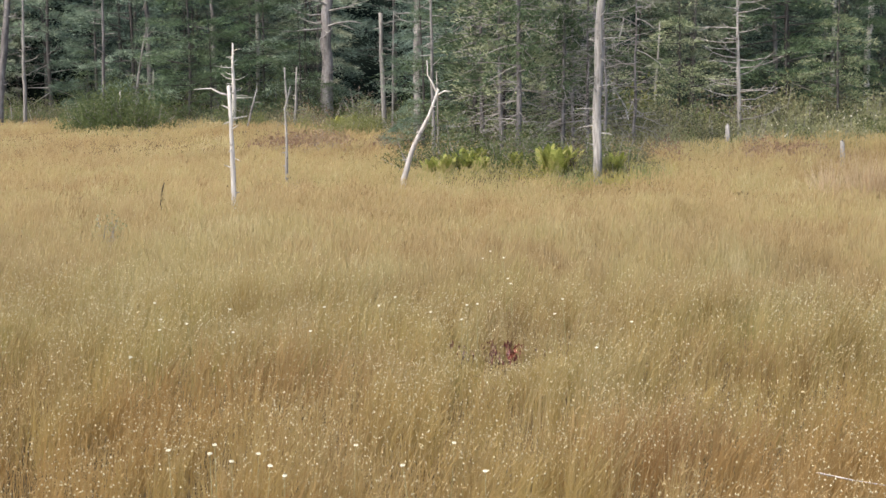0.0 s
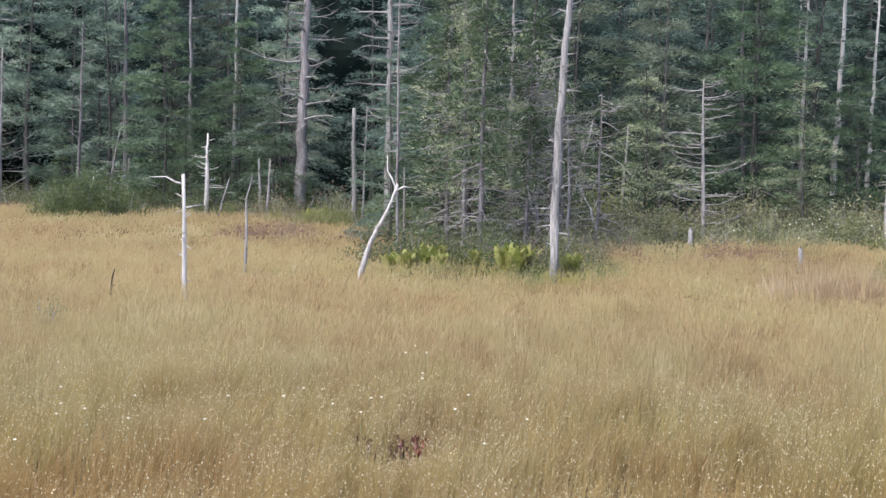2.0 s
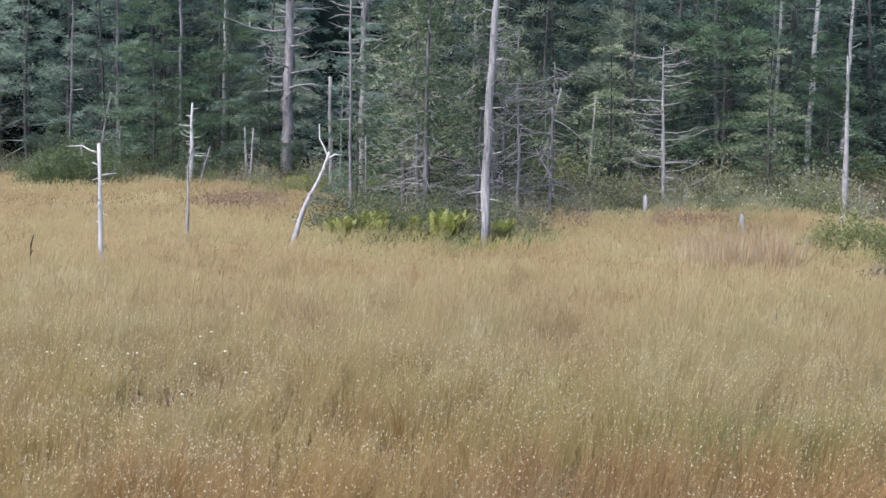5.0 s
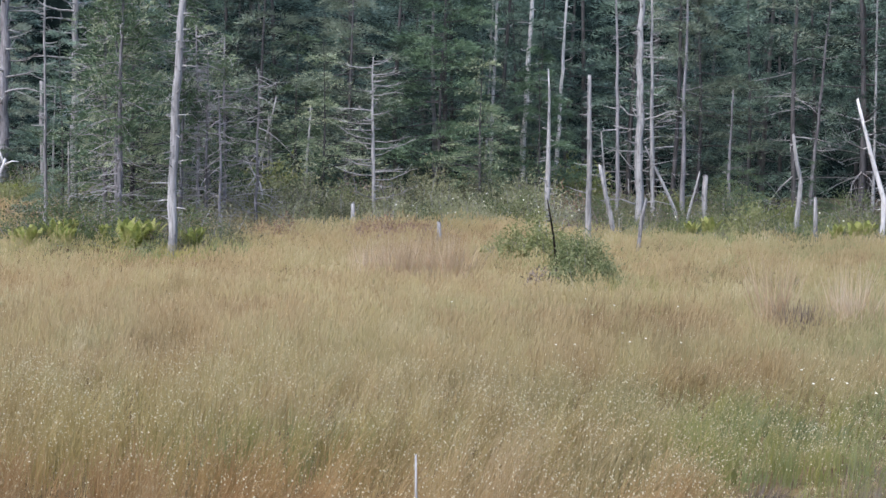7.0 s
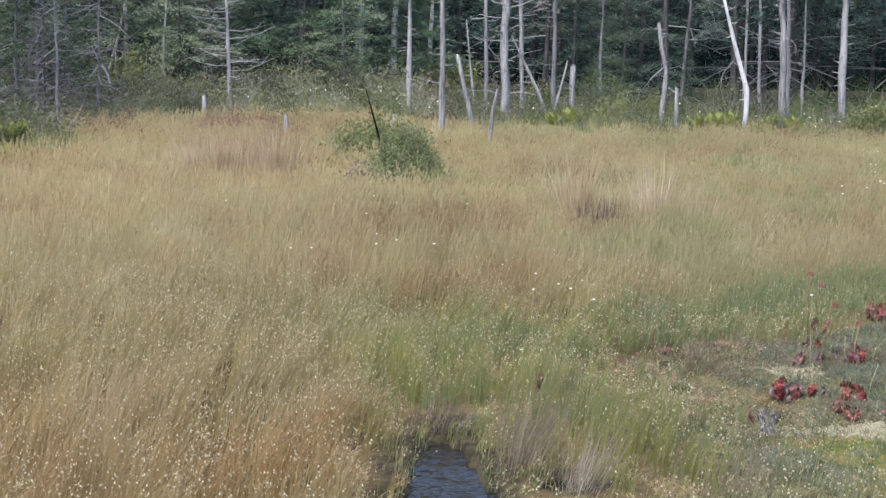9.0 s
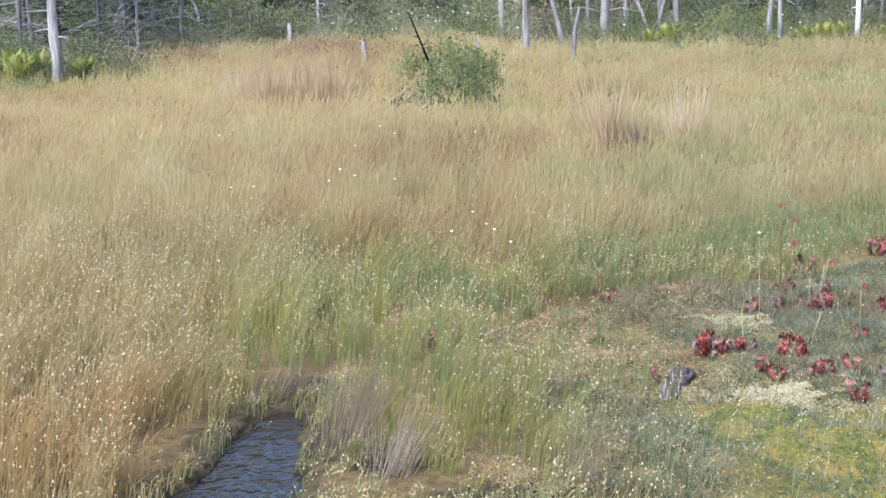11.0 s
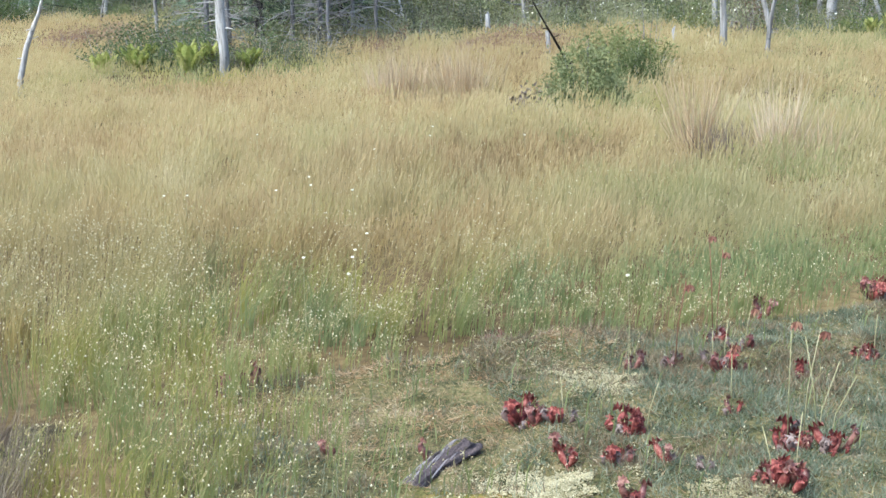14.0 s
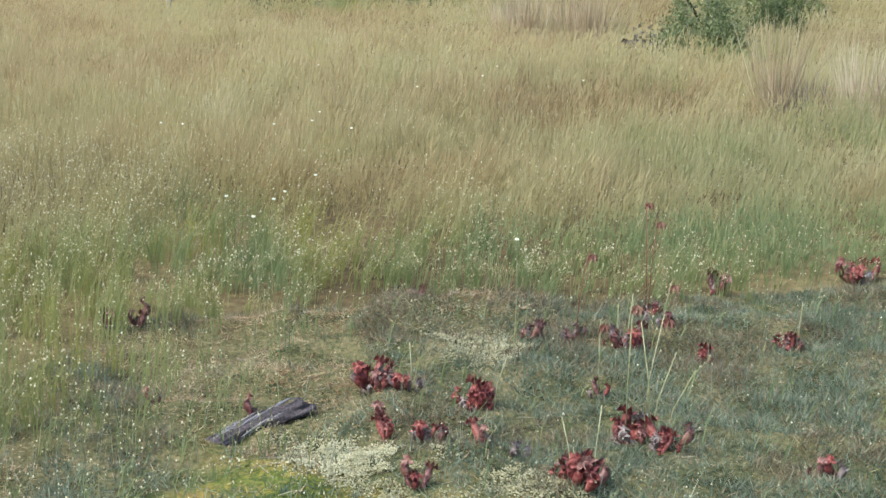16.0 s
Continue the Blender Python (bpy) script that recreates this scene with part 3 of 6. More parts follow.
        tagged(part("branchwork", mesh_of("branchwork", v, f, [LEAVES_GREY], True), tree, "bare grey dead limbs and twigs"), kind="stuff")
    base, way = np.concatenate(pts), np.concatenate(ways)
    n = len(base)
    way = way + rnd.normal(scale=0.35, size=(n, 3))
    way /= np.linalg.norm(way, axis=1, keepdims=True)
    v, t, _ = blades(base, way, leaf[0] * rnd.uniform(0.6, 1.4, n), leaf[1] * rnd.uniform(0.6, 1.3, n), rnd, segs=1)
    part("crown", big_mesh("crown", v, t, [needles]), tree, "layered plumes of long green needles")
    return tree


def put_copy(proto, x, y, turn, size, label="", sink=0.05):
    ob = copy_thing(proto, Matrix.LocRotScale((x, y, float(ground(x, y)) - sink), Euler((0, 0, turn)), None))
    ob.scale = (size, size, size)
    if label:
        tagged(ob, label)
    return ob


def forest():
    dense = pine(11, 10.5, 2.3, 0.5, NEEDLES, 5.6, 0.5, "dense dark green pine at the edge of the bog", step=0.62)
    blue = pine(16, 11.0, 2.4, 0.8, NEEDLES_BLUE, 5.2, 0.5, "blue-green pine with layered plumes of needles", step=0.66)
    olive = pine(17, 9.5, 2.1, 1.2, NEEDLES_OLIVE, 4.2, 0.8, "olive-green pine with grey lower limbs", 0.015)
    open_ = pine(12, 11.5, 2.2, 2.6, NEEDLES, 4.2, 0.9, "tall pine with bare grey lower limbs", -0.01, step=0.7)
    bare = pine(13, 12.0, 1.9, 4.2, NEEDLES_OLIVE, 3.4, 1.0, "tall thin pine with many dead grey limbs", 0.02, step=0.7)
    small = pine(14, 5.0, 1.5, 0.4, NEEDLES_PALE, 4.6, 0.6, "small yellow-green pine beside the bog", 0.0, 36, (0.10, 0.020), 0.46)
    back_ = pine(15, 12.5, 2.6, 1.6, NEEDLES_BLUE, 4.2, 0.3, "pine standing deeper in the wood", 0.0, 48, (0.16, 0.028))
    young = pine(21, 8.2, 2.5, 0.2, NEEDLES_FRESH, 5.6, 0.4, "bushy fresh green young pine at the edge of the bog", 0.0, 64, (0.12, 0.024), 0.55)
    kinds = (dense, blue, olive, open_, bare)
    first = dict.fromkeys(kinds + (small, back_, young), True)

    def plant(kind, x, y, turn, size):
        if first[kind]:
            first[kind] = False
            kind.matrix_basis = Matrix.LocRotScale((x, y, float(ground(x, y)) - 0.05), Euler((0, 0, turn)), (size,) * 3)
        else:
            put_copy(kind, x, y, turn, size)

    rnd = random.Random(5)
    # trees that stand out at the edge of the bog
    plant(young, -16.3, 43.6, 0.3, 0.92)
    plant(young, -14.0, 45.0, 1.9, 0.86)
    plant(dense, -19.5, 46.2, 2.9, 1.0)
    plant(small, -15.2, 42.6, 0.8, 0.8)
    plant(small, -12.4, 43.6, 0.4, 0.85)
    plant(young, -4.9, 34.6, 1.2, 0.85)
    plant(dense, -5.9, 32.6, 4.2, 0.5)
    plant(small, -3.6, 30.4, 1.7, 1.35)
    plant(small, -2.4, 32.4, 2.7, 1.1)
    plant(small, -4.6, 32.4, 0.1, 1.3)
    plant(small, 0.35, 34.6, 1.0, 0.95)
    plant(small, -1.2, 35.8, 2.2, 0.62)
    plant(olive, -1.5, 37.0, 3.3, 0.95)
    plant(olive, 0.8, 37.4, 5.2, 0.9)
    plant(small, -0.6, 37.2, 4.4, 1.1)
    plant(young, 3.4, 38.4, 2.5, 0.95)
    plant(dense, 2.0, 40.2, 0.7, 1.05)
    plant(small, 4.6, 36.3, 3.9, 0.95)
    plant(young, 6.2, 38.8, 5.1, 0.62)
    plant(small, 11.6, 36.0, 5.4, 0.5)
    plant(small, 13.4, 35.4, 0.2, 0.42)
    plant(small, -20.6, 44.8, 1.4, 0.6)
    # closed rows behind; in the hollows one looks deep towards the near-black backdrop
    hollows = ((-11.6, -7.0), (-22.8, -21.0), (7.2, 8.8), (12.6, 23.0))
    for row, (gap, back) in enumerate(((3.1, 0.3), (2.5, 3.0), (2.3, 6.0), (2.4, 8.8), (2.6, 12.0))):
        x = -33.0 + row * 0.7
        while x < 31:
            xx = x + rnd.uniform(-0.9, 0.9)
            y = float(tree_line(xx)) + back + rnd.uniform(-1.3, 1.3)
            deep = xx - (xx - 4.0) * back / 46.0
            hollow = any(p < deep < q for p, q in hollows)
            if hollow and xx > 11 and row < 3:
                plant(open_ if rnd.random() < 0.65 else bare, xx, y, rnd.uniform(0, 6.28), rnd.uniform(0.95, 1.15))
            elif not (hollow and row < (4 if xx < 0 else 2)):
                if row > 1:
                    k = back_
                elif hollow:
                    k = rnd.choices(kinds, (0.05, 0.1, 0.1, 0.45, 0.3))[0]
                else:
                    k = rnd.choices(kinds, (0.26, 0.26, 0.22, 0.16, 0.10) if xx < 7 else (0.14, 0.22, 0.14, 0.22, 0.28))[0]
                plant(k, xx, y, rnd.uniform(0, 6.28), rnd.uniform(0.8, 1.08))
            x += gap * rnd.uniform(0.7, 1.4)


forest()


def sparse_tree(x, y, pts, r, seed, label, tufts=True):
    """A thin half-dead conifer: trunk, drooping grey limbs, few pale leafy tufts."""
    rnd = np.random.default_rng(seed)
    tree = thing("sparse_conifer", x, y, None, label, "tree", "half-dead conifers")
    z0 = tree.location.z
    axis = [(0, 0, -0.2)] + [(dx, 0, z - z0) for dx, z in pts]
    top = axis[-1][2]
    full = [axis[0]]
    for p, q in zip(axis, axis[1:]):
        for s in (0.25, 0.5, 0.75, 1.0):
            full.append(tuple(a + (b - a) * s + (rnd.uniform(-0.02, 0.02) if i < 2 else 0) for i, (a, b) in enumerate(zip(p, q))))
    v, f = tube(full, [r * (1.15 - 0.85 * max(0, p[2]) / top) for p in full], 8, 0.25, seed)
    part("trunk", mesh_of("trunk", v, f, [GREY_BARK], True), tree)
    limbs, tp, tw = [], [], []
    z = 0.5
    while z < top:
        for _ in range(4):
            a = rnd.uniform(0, 6.28)
            out = rnd.uniform(0.25, 1.3) * (1.15 - 0.6 * z / top)
            i = min(len(full) - 2, int(z / top * (len(full) - 1)))
            off = np.array([full[i][0], full[i][1], 0])
            lp, way = limb_points(rnd, z + rnd.uniform(-0.15, 0.15), a, out, rnd.uniform(-0.3, 0.35), rnd.uniform(0.0, 0.5))
            lp = [p + off for p in lp]
            limbs.append(tube(lp, [0.014, 0.011, 0.008, 0.005, 0.002], 3, 0, 0, False))
            for _k in range(3):
                q = rnd.uniform(0.3, 0.95)
                j = min(3, int(q * 4))
                p = lp[j]
                limbs.append(tube([p, p + (way + rnd.normal(scale=0.5, size=3)) * 0.28], [0.006, 0.002], 3, 0, 0, False))
            if tufts and z > 0.28 * top and rnd.random() < 0.75:
                for _k in range(10):
                    q = rnd.uniform(0.35, 1)
                    j = min(3, int(q * 4))
                    tp.append(lp[j] + rnd.normal(scale=0.12, size=3))
                    tw.append(way + rnd.normal(scale=0.4, size=3))
        z += 0.27
    v, f = joined(limbs)
    tagged(part("branchwork", mesh_of("branchwork", v, f, [LEAVES_GREY], True), tree, "drooping dead grey limbs"), kind="stuff")
    if tp:
        v, t = crown_tufts(rnd, np.array(tp), np.array(tw), 10, 0.11, 0.03)
        part("crown", big_mesh("crown", v, t, [NEEDLES_PALE]), tree, "thin pale green tufts")
    return tree


# ---- dead standing trees ----


def snag(name, x, y, pts, r, twigs=0, reach=0.4, wood=None, seed=1, label="", category="dead tree", group="dead trees of the bog", low=0.3, rise=0.15, arms=(), top_r=0.35, depth=0.0, arm_r=0.42):
    """A dead trunk through pts (shift to the side, height above the bog's zero), with separate bare branches."""
    rnd = random.Random(seed)
    r = 0.92 * r
    twigs = int((1.6 if twigs < 25 else 1.0) * twigs)
    tree = thing(name, x, y, None, label, category, group)
    z0 = tree.location.z
    axis = [(0, 0, -0.25)]
    knots = [(0.0, z0)] + list(pts)
    for (a, za), (b, zb) in zip(knots, knots[1:]):
        n = max(2, int(abs(zb - za) / 0.45))
        for k in range(1, n + 1):
            q = k / n
            axis.append((a + (b - a) * q + rnd.uniform(-0.30, 0.30) * r, depth * ((za + (zb - za) * q) - z0) + rnd.uniform(-0.3, 0.3) * r, za + (zb - za) * q - z0))
    top = axis[-1][2]
    rad = [r * (1.12 if p[2] < 0.1 else 1.05 - (1.05 - top_r) * (k / (len(axis) - 1)) ** 1.3) for k, p in enumerate(axis)]
    def at_height(z):
        for p, q in zip(axis, axis[1:]):
            if p[2] <= z <= q[2]:
                s = (z - p[2]) / max(1e-6, q[2] - p[2])
                return Vector(p).lerp(Vector(q), s)
        return Vector(axis[-1])

    pieces = [tube(axis, rad, 10, 0.45, seed)]
    if top_r > 0.3:
        # the broken top is jagged
        for q in range(10):
            pieces[0][0][-10 + q].z += r * (0.4 + 2.2 * abs(noise.noise((1.7 * math.cos(0.63 * q), 1.7 * math.sin(0.63 * q), seed * 1.37))) + rnd.uniform(-0.5, 0.9))
    for _ in range(int(top * 5) if twigs else int(top * 2)):
        z = top * rnd.uniform(0.12, 0.97)
        b, a, out = at_height(z), rnd.uniform(0, 6.28), rnd.uniform(0.4, 2.0) * r + 0.03
        way = Vector((math.cos(a), math.sin(a), rnd.uniform(-0.4, 0.5)))
        pieces.append(tube([b + way * 0.5 * r, b + way * (r + out)], [0.008 + 0.10 * r, 0.005], 4, 0, 0, False))
    v, f = joined(pieces)
    mat_ = wood or SILVER
    part("trunk", mesh_of("trunk", v, f, [mat_], True), tree)

    for k in range(twigs):
        z = top * (low + (0.98 - low) * (k + rnd.random()) / twigs)
        a = rnd.uniform(0, 6.28)
        out = reach * rnd.uniform(0.45, 1.15) * (1.2 - 0.6 * z / top)
        b = at_height(z)
        way = Vector((math.cos(a), 0.7 * math.sin(a), rise * rnd.uniform(-1.0, 1.6)))
        kink = Vector((rnd.uniform(-0.2, 0.2), rnd.uniform(-0.2, 0.2), rnd.uniform(-0.1, 0.25)))
        line = [b, b + way * out * 0.35, b + (way + kink * 0.6) * out * 0.7, b + (way + kink * 1.3) * out]
        rb = min(0.36 * r, 0.010 + 0.015 * out)
        pieces = [tube(line, [rb, rb * 0.8, rb * 0.5, rb * 0.15], 5, 0.1, seed + k, False)]
        if out > 0.45:
            for q in (1, 2, 2):
                e = line[q] + Vector((way.x * 0.5 + rnd.uniform(-0.4, 0.4), rnd.uniform(-0.5, 0.5), rnd.uniform(-0.35, 0.45))) * out * 0.45
                pieces.append(tube([line[q], line[q].lerp(e, 0.5) + Vector((0, 0, 0.02)), e], [rb * 0.5, rb * 0.35, rb * 0.1], 4, 0, 0, False))
        vv, ff = joined(pieces)
        part("branch", mesh_of("branch", vv, ff, [SILVER if mat_ in (BROWN_BARK, GREY_BARK) else mat_], True), tree)
    for arm in arms:
        tilt = rnd.uniform(-0.5, 0.5)
        line = [Vector((dx, tilt * (dx - arm[0][0]), z - z0)) for dx, z in arm]
        rb = arm_r * r
        mid = line[0].lerp(line[-1], 0.5) + Vector((0, 0, 0.02))
        full = [line[0], mid, line[-1]] if len(line) == 2 else line
        vv, ff = tube(full, [rb * (1 - 0.7 * k / (len(full) - 1)) for k in range(len(full))], 6, 0.2, seed)
        part("branch", mesh_of("branch", vv, ff, [SILVER if mat_ in (BROWN_BARK, GREY_BARK) else mat_], True), tree)
    return tree


S = "weathered silver-grey dead trunk standing in the bog"
snag("forked_snag", -5.50, 17.15, [(-0.04, 1.89)], 0.043, 3, 0.06, WHITE_WOOD, 3, "bare pale dead trunk with two short arms in the sedge",
     arms=[[(-0.04, 1.80), (-0.17, 1.83), (-0.30, 1.90), (-0.55, 1.89)], [(0.0, 1.47), (0.08, 1.49), (0.19, 1.51)]], top_r=0.5)
snag("leaning_snag", -4.16, 21.88, [(0.16, 0.62), (0.30, 1.02), (0.52, 1.40), (0.70, 1.80)], 0.05, 5, 0.10, WHITE_WOOD, 4, "pale leaning dead trunk with a forked top",
     arms=[[(0.68, 1.76), (0.58, 1.98), (0.50, 2.10), (0.49, 2.36)], [(0.68, 1.76), (0.80, 1.83), (0.92, 1.82)]], top_r=0.5)
snag("thin_snag", -4.68, 27.7, [(-0.02, 3.0), (-0.04, 7.2)], 0.042, 26, 0.5, SILVER, 5, "tall thin grey dead trunk with many twigs", top_r=0.2)
snag("tall_dead_tree", -0.86, 22.95, [(0.06, 2.94), (0.20, 5.30), (0.31, 7.6)], 0.082, 24, 0.34, PALE_TRUNK, 6, "tall silver-grey dead trunk on the fern island", low=0.08, rise=0.05, top_r=0.5)
snag("thin_snag", -6.45, 22.7, [(0.02, 0.9), (0.01, 1.56), (0.13, 1.93)], 0.027, 3, 0.1, SILVER, 7, S)
snag("crooked_snag", -18.06, 43.2, [(0.13, 2.65), (0.40, 3.87)], 0.075, 12, 0.55, SILVER, 8, "crooked grey dead tree at the wood's edge")
snag("thin_snag", -18.0, 44.6, [(0.03, 2.72)], 0.05, 3, 0.2, SILVER, 9, S)
snag("broken_snag", -17.4, 40.4, [(0.01, 2.01)], 0.07, 0, 0.1, SILVER, 10, "short broken grey trunk beside a bush")
snag("twiggy_snag", -13.75, 40.9, [(0.03, 3.34)], 0.085, 12, 0.6, WHITE_WOOD, 11, "pale dead trunk with broken twigs", low=0.35)
snag("slanting_snag", -12.54, 38.4, [(0.37, 2.0)], 0.042, 4, 0.4, SILVER, 12, "thin slanting dead trunk", depth=0.1)
snag("thin_snag", -12.6, 43.0, [(-0.05, 2.68)], 0.06, 2, 0.2, SILVER, 13, S)
snag("twiggy_snag", -11.74, 41.0, [(0.08, 2.58)], 0.06, 7, 0.5, SILVER, 14, "thin grey dead trunk with bent twigs")
snag("big_bare_pine", -11.56, 44.0, [(0.10, 4.5), (0.30, 11.0)], 0.205, 46, 2.1, BROWN_BARK, 15, "thick brown-grey pine trunk with dead limbs", "tree", "large trunks", low=0.28, rise=0.1)
snag("broken_dead_tree", -8.12, 38.0, [(-0.07, 4.05)], 0.075, 5, 0.5, SILVER, 16, "broken pale grey trunk in front of the dark wood", top_r=0.7)
snag("thin_snag", -7.95, 38.2, [(0.10, 4.14)], 0.035, 3, 0.3, SILVER, 17, S)
snag("big_dead_tree", -6.92, 37.0, [(0.02, 7.46), (0.06, 10.5)], 0.12, 46, 1.5, SILVER, 18, "tall grey dead trunk with long bare limbs", "tree", "large trunks", low=0.3, rise=0.05)
snag("thin_snag", -5.2, 31.0, [(-0.02, 2.3)], 0.033, 2, 0.2, SILVER, 19, S)
snag("leaning_snag", -1.9, 36.0, [(0.85, 3.66)], 0.05, 5, 0.35, SILVER, 20, "grey dead trunk leaning at the wood's edge")
snag("broken_dead_tree", -1.33, 37.0, [(-0.07, 3.15)], 0.08, 3, 0.3, SILVER, 21, "broken grey trunk at the wood's edge", top_r=0.7)
snag("bent_snag", -0.62, 32.0, [(-0.18, 1.40), (-0.56, 2.02)], 0.034, 3, 0.25, WHITE_WOOD, 22, "bent pale dead sapling")
snag("dead_pine", 1.89, 33.0, [(-0.03, 2.2), (-0.07, 4.62)], 0.056, 44, 1.15, SILVER, 23, "dead grey pine with many level bare branches", low=0.14, rise=0.08, top_r=0.2)
snag("leaning_dead_tree", -23.1, 43.0, [(0.95, 8.53), (1.15, 11)], 0.13, 16, 1.2, GREY_BARK, 24, "grey trunk leaning at the wood's edge", "tree", "large trunks")
snag("thin_dead_tree", -22.1, 43.0, [(0.14, 6.37)], 0.075, 10, 0.7, SILVER, 25, "thin grey trunk at the wood's edge")
snag("thin_dead_tree", -19.4, 43.5, [(0.18, 7.33)], 0.065, 14, 0.8, GREY_BARK, 26, "thin dark trunk with twigs at the wood's edge")
snag("stump", -24.2, 46.0, [(0.0, 1.43)], 0.05, 0, 0, SILVER, 27, "short pale stump at the wood's edge", "stump", "stumps")
snag("pale_dead_tree", 4.80, 41.0, [(0.14, 7.88), (0.2, 10)], 0.07, 10, 0.6, WHITE_WOOD, 28, "tall pale dead trunk among pines")
snag("pale_dead_tree", 5.75, 41.0, [(0.27, 7.87), (0.3, 10)], 0.10, 12, 0.7, WHITE_WOOD, 29, "tall pale dead trunk among pines")
snag("pale_dead_tree", 4.62, 42.0, [(0.19, 7.68), (0.2, 9)], 0.055, 7, 0.5, WHITE_WOOD, 30, "tall pale dead trunk among pines")
snag("pale_dead_tree", 6.85, 42.0, [(0.23, 6.81), (0.3, 9)], 0.075, 8, 0.5, WHITE_WOOD, 31, "tall pale dead trunk among pines")
snag("pale_dead_tree", -14.6, 46.0, [(0.12, 8.87), (0.15, 11)], 0.08, 8, 0.8, SILVER, 32, "tall grey trunk among pines")
snag("pale_dead_tree", -18.7, 46.0, [(-0.03, 8.92), (0, 11)], 0.10, 9, 0.8, GREY_BARK, 33, "tall grey trunk among pines")
snag("pale_dead_tree", -16.2, 46.0, [(-0.05, 8.89), (0, 11)], 0.08, 8, 0.8, GREY_BARK, 34, "tall grey trunk among pines")
# the dead trees beyond the willow bush
snag("grey_dead_tree", 6.26, 33.0, [(-0.02, 2.3), (-0.05, 4.28)], 0.07, 8, 0.4, SILVER, 41, S)
snag("grey_dead_tree", 6.92, 28.2, [(-0.02, 2.2), (-0.03, 3.82)], 0.072, 16, 0.35, SILVER, 42, "grey dead trunk with short broken twigs", top_r=0.6)
snag("leaning_snag", 7.75, 30.2, [(-0.45, 1.93)], 0.058, 2, 0.15, SILVER, 43, "slanting broken grey trunk", top_r=0.8)
snag("big_dead_tree", 8.71, 34.5, [(-0.09, 4.61), (-0.12, 8.5)], 0.118, 20, 0.8, SILVER, 44, "thick silver-grey dead trunk with curving bare limbs", "tree", "large trunks", low=0.15, arm_r=0.2,
     arms=[[(-0.06, 3.2), (0.35, 3.30), (0.70, 3.45), (0.95, 3.44)], [(-0.06, 3.3), (-0.35, 3.36), (-0.58, 3.62)], [(-0.05, 2.62), (0.25, 2.78), (0.62, 2.80)], [(-0.04, 1.85), (0.32, 2.06), (0.90, 2.2)],
           [(-0.04, 1.85), (-0.32, 2.05), (-0.64, 2.45)], [(-0.02, 1.05), (0.4, 1.12), (0.95, 1.0)], [(-0.02, 1.0), (-0.5, 1.15), (-1.0, 1.12)]])
snag("grey_dead_tree", 9.38, 37.0, [(-0.16, 4.82), (-0.2, 7)], 0.07, 12, 0.6, SILVER, 45, S)
snag("broken_snag", 7.80, 26.6, [(0.07, 0.82), (0.16, 1.25)], 0.052, 0, 0, SILVER, 46, "short pale broken stub leaning in the sedge", top_r=0.5)
snag("fallen_tree", 9.95, 35.0, [(-0.62, 1.62), (-1.06, 2.48)], 0.054, 5, 0.35, SILVER, 47, "fallen grey trunk propped on another")
snag("leaning_snag", 9.98, 35.2, [(0.36, 1.85)], 0.046, 3, 0.3, SILVER, 48, "thin grey trunk leaning to one side")
snag("broken_dead_tree", 10.54, 35.2, [(-0.04, 1.72)], 0.088, 2, 0.15, SILVER, 49, "short broken grey trunk", top_r=0.8)
snag("bent_snag", 12.42, 33.0, [(0.09, 1.73), (-0.14, 2.76)], 0.07, 4, 0.25, SILVER, 50, "bent grey dead trunk with a swollen middle", top_r=0.6)
snag("stump", 12.31, 30.4, [(-0.04, 1.29)], 0.052, 0, 0, SILVER, 51, "narrow grey stump in the sedge", "stump", "stumps", top_r=0.8)
snag("bent_snag", 14.11, 31.5, [(0.01, 1.32), (-0.36, 2.44), (-0.68, 3.62)], 0.068, 6, 0.2, WHITE_WOOD, 52, "bent pale dead trunk at the wood's edge", top_r=0.45)
snag("grey_dead_tree", 15.71, 34.0, [(-0.20, 4.79), (-0.3, 7.5)], 0.10, 16, 0.5, SILVER, 53, S)
snag("grey_dead_tree", 16.04, 34.8, [(-0.12, 4.84), (-0.2, 7)], 0.065, 10, 0.5, SILVER, 54, S)
snag("thin_dead_tree", 15.72, 38.0, [(-0.07, 5.11), (-0.1, 7)], 0.05, 8, 0.5, SILVER, 55, "thin grey dead trunk in the wood")
snag("thin_dead_tree", 16.13, 38.0, [(-0.12, 5.12), (-0.15, 7)], 0.05, 8, 0.5, SILVER, 56, "thin grey dead trunk in the wood")
snag("thin_dead_tree", 17.38, 38.0, [(-0.08, 4.53)], 0.05, 8, 0.5, SILVER, 57, "thin grey dead trunk in the wood")
snag("grey_dead_tree", 17.21, 34.0, [(-0.11, 4.84), (-0.15, 7.5)], 0.10, 16, 0.4, SILVER, 58, "straight pale grey dead trunk")
snag("thin_dead_tree", 8.38, 37.0, [(-0.12, 4.79), (-0.2, 7)], 0.063, 9, 0.6, GREY_BARK, 59, "thin grey trunk in the wood")
snag("thin_dead_tree", 10.32, 38.0, [(-0.03, 4.15), (0.0, 7)], 0.075, 10, 0.6, GREY_BARK, 60, "thin grey trunk in the wood")
snag("thin_snag", 7.98, 35.0, [(-0.28, 2.89)], 0.037, 5, 0.3, SILVER, 61, S)
snag("thin_dead_tree", 13.87, 38.0, [(0.31, 4.75), (0.45, 7)], 0.055, 9, 0.6, GREY_BARK, 62, "thin grey trunk in the wood")
snag("thin_dead_tree", 11.60, 38.0, [(0.05, 4.16)], 0.058, 7, 0.5, GREY_BARK, 63, "thin grey trunk in the wood")
snag("thin_dead_tree", 3.18, 40.0, [(-0.14, 4.53), (-0.2, 8)], 0.078, 10, 0.6, GREY_BARK, 64, "thin grey trunk in the wood")
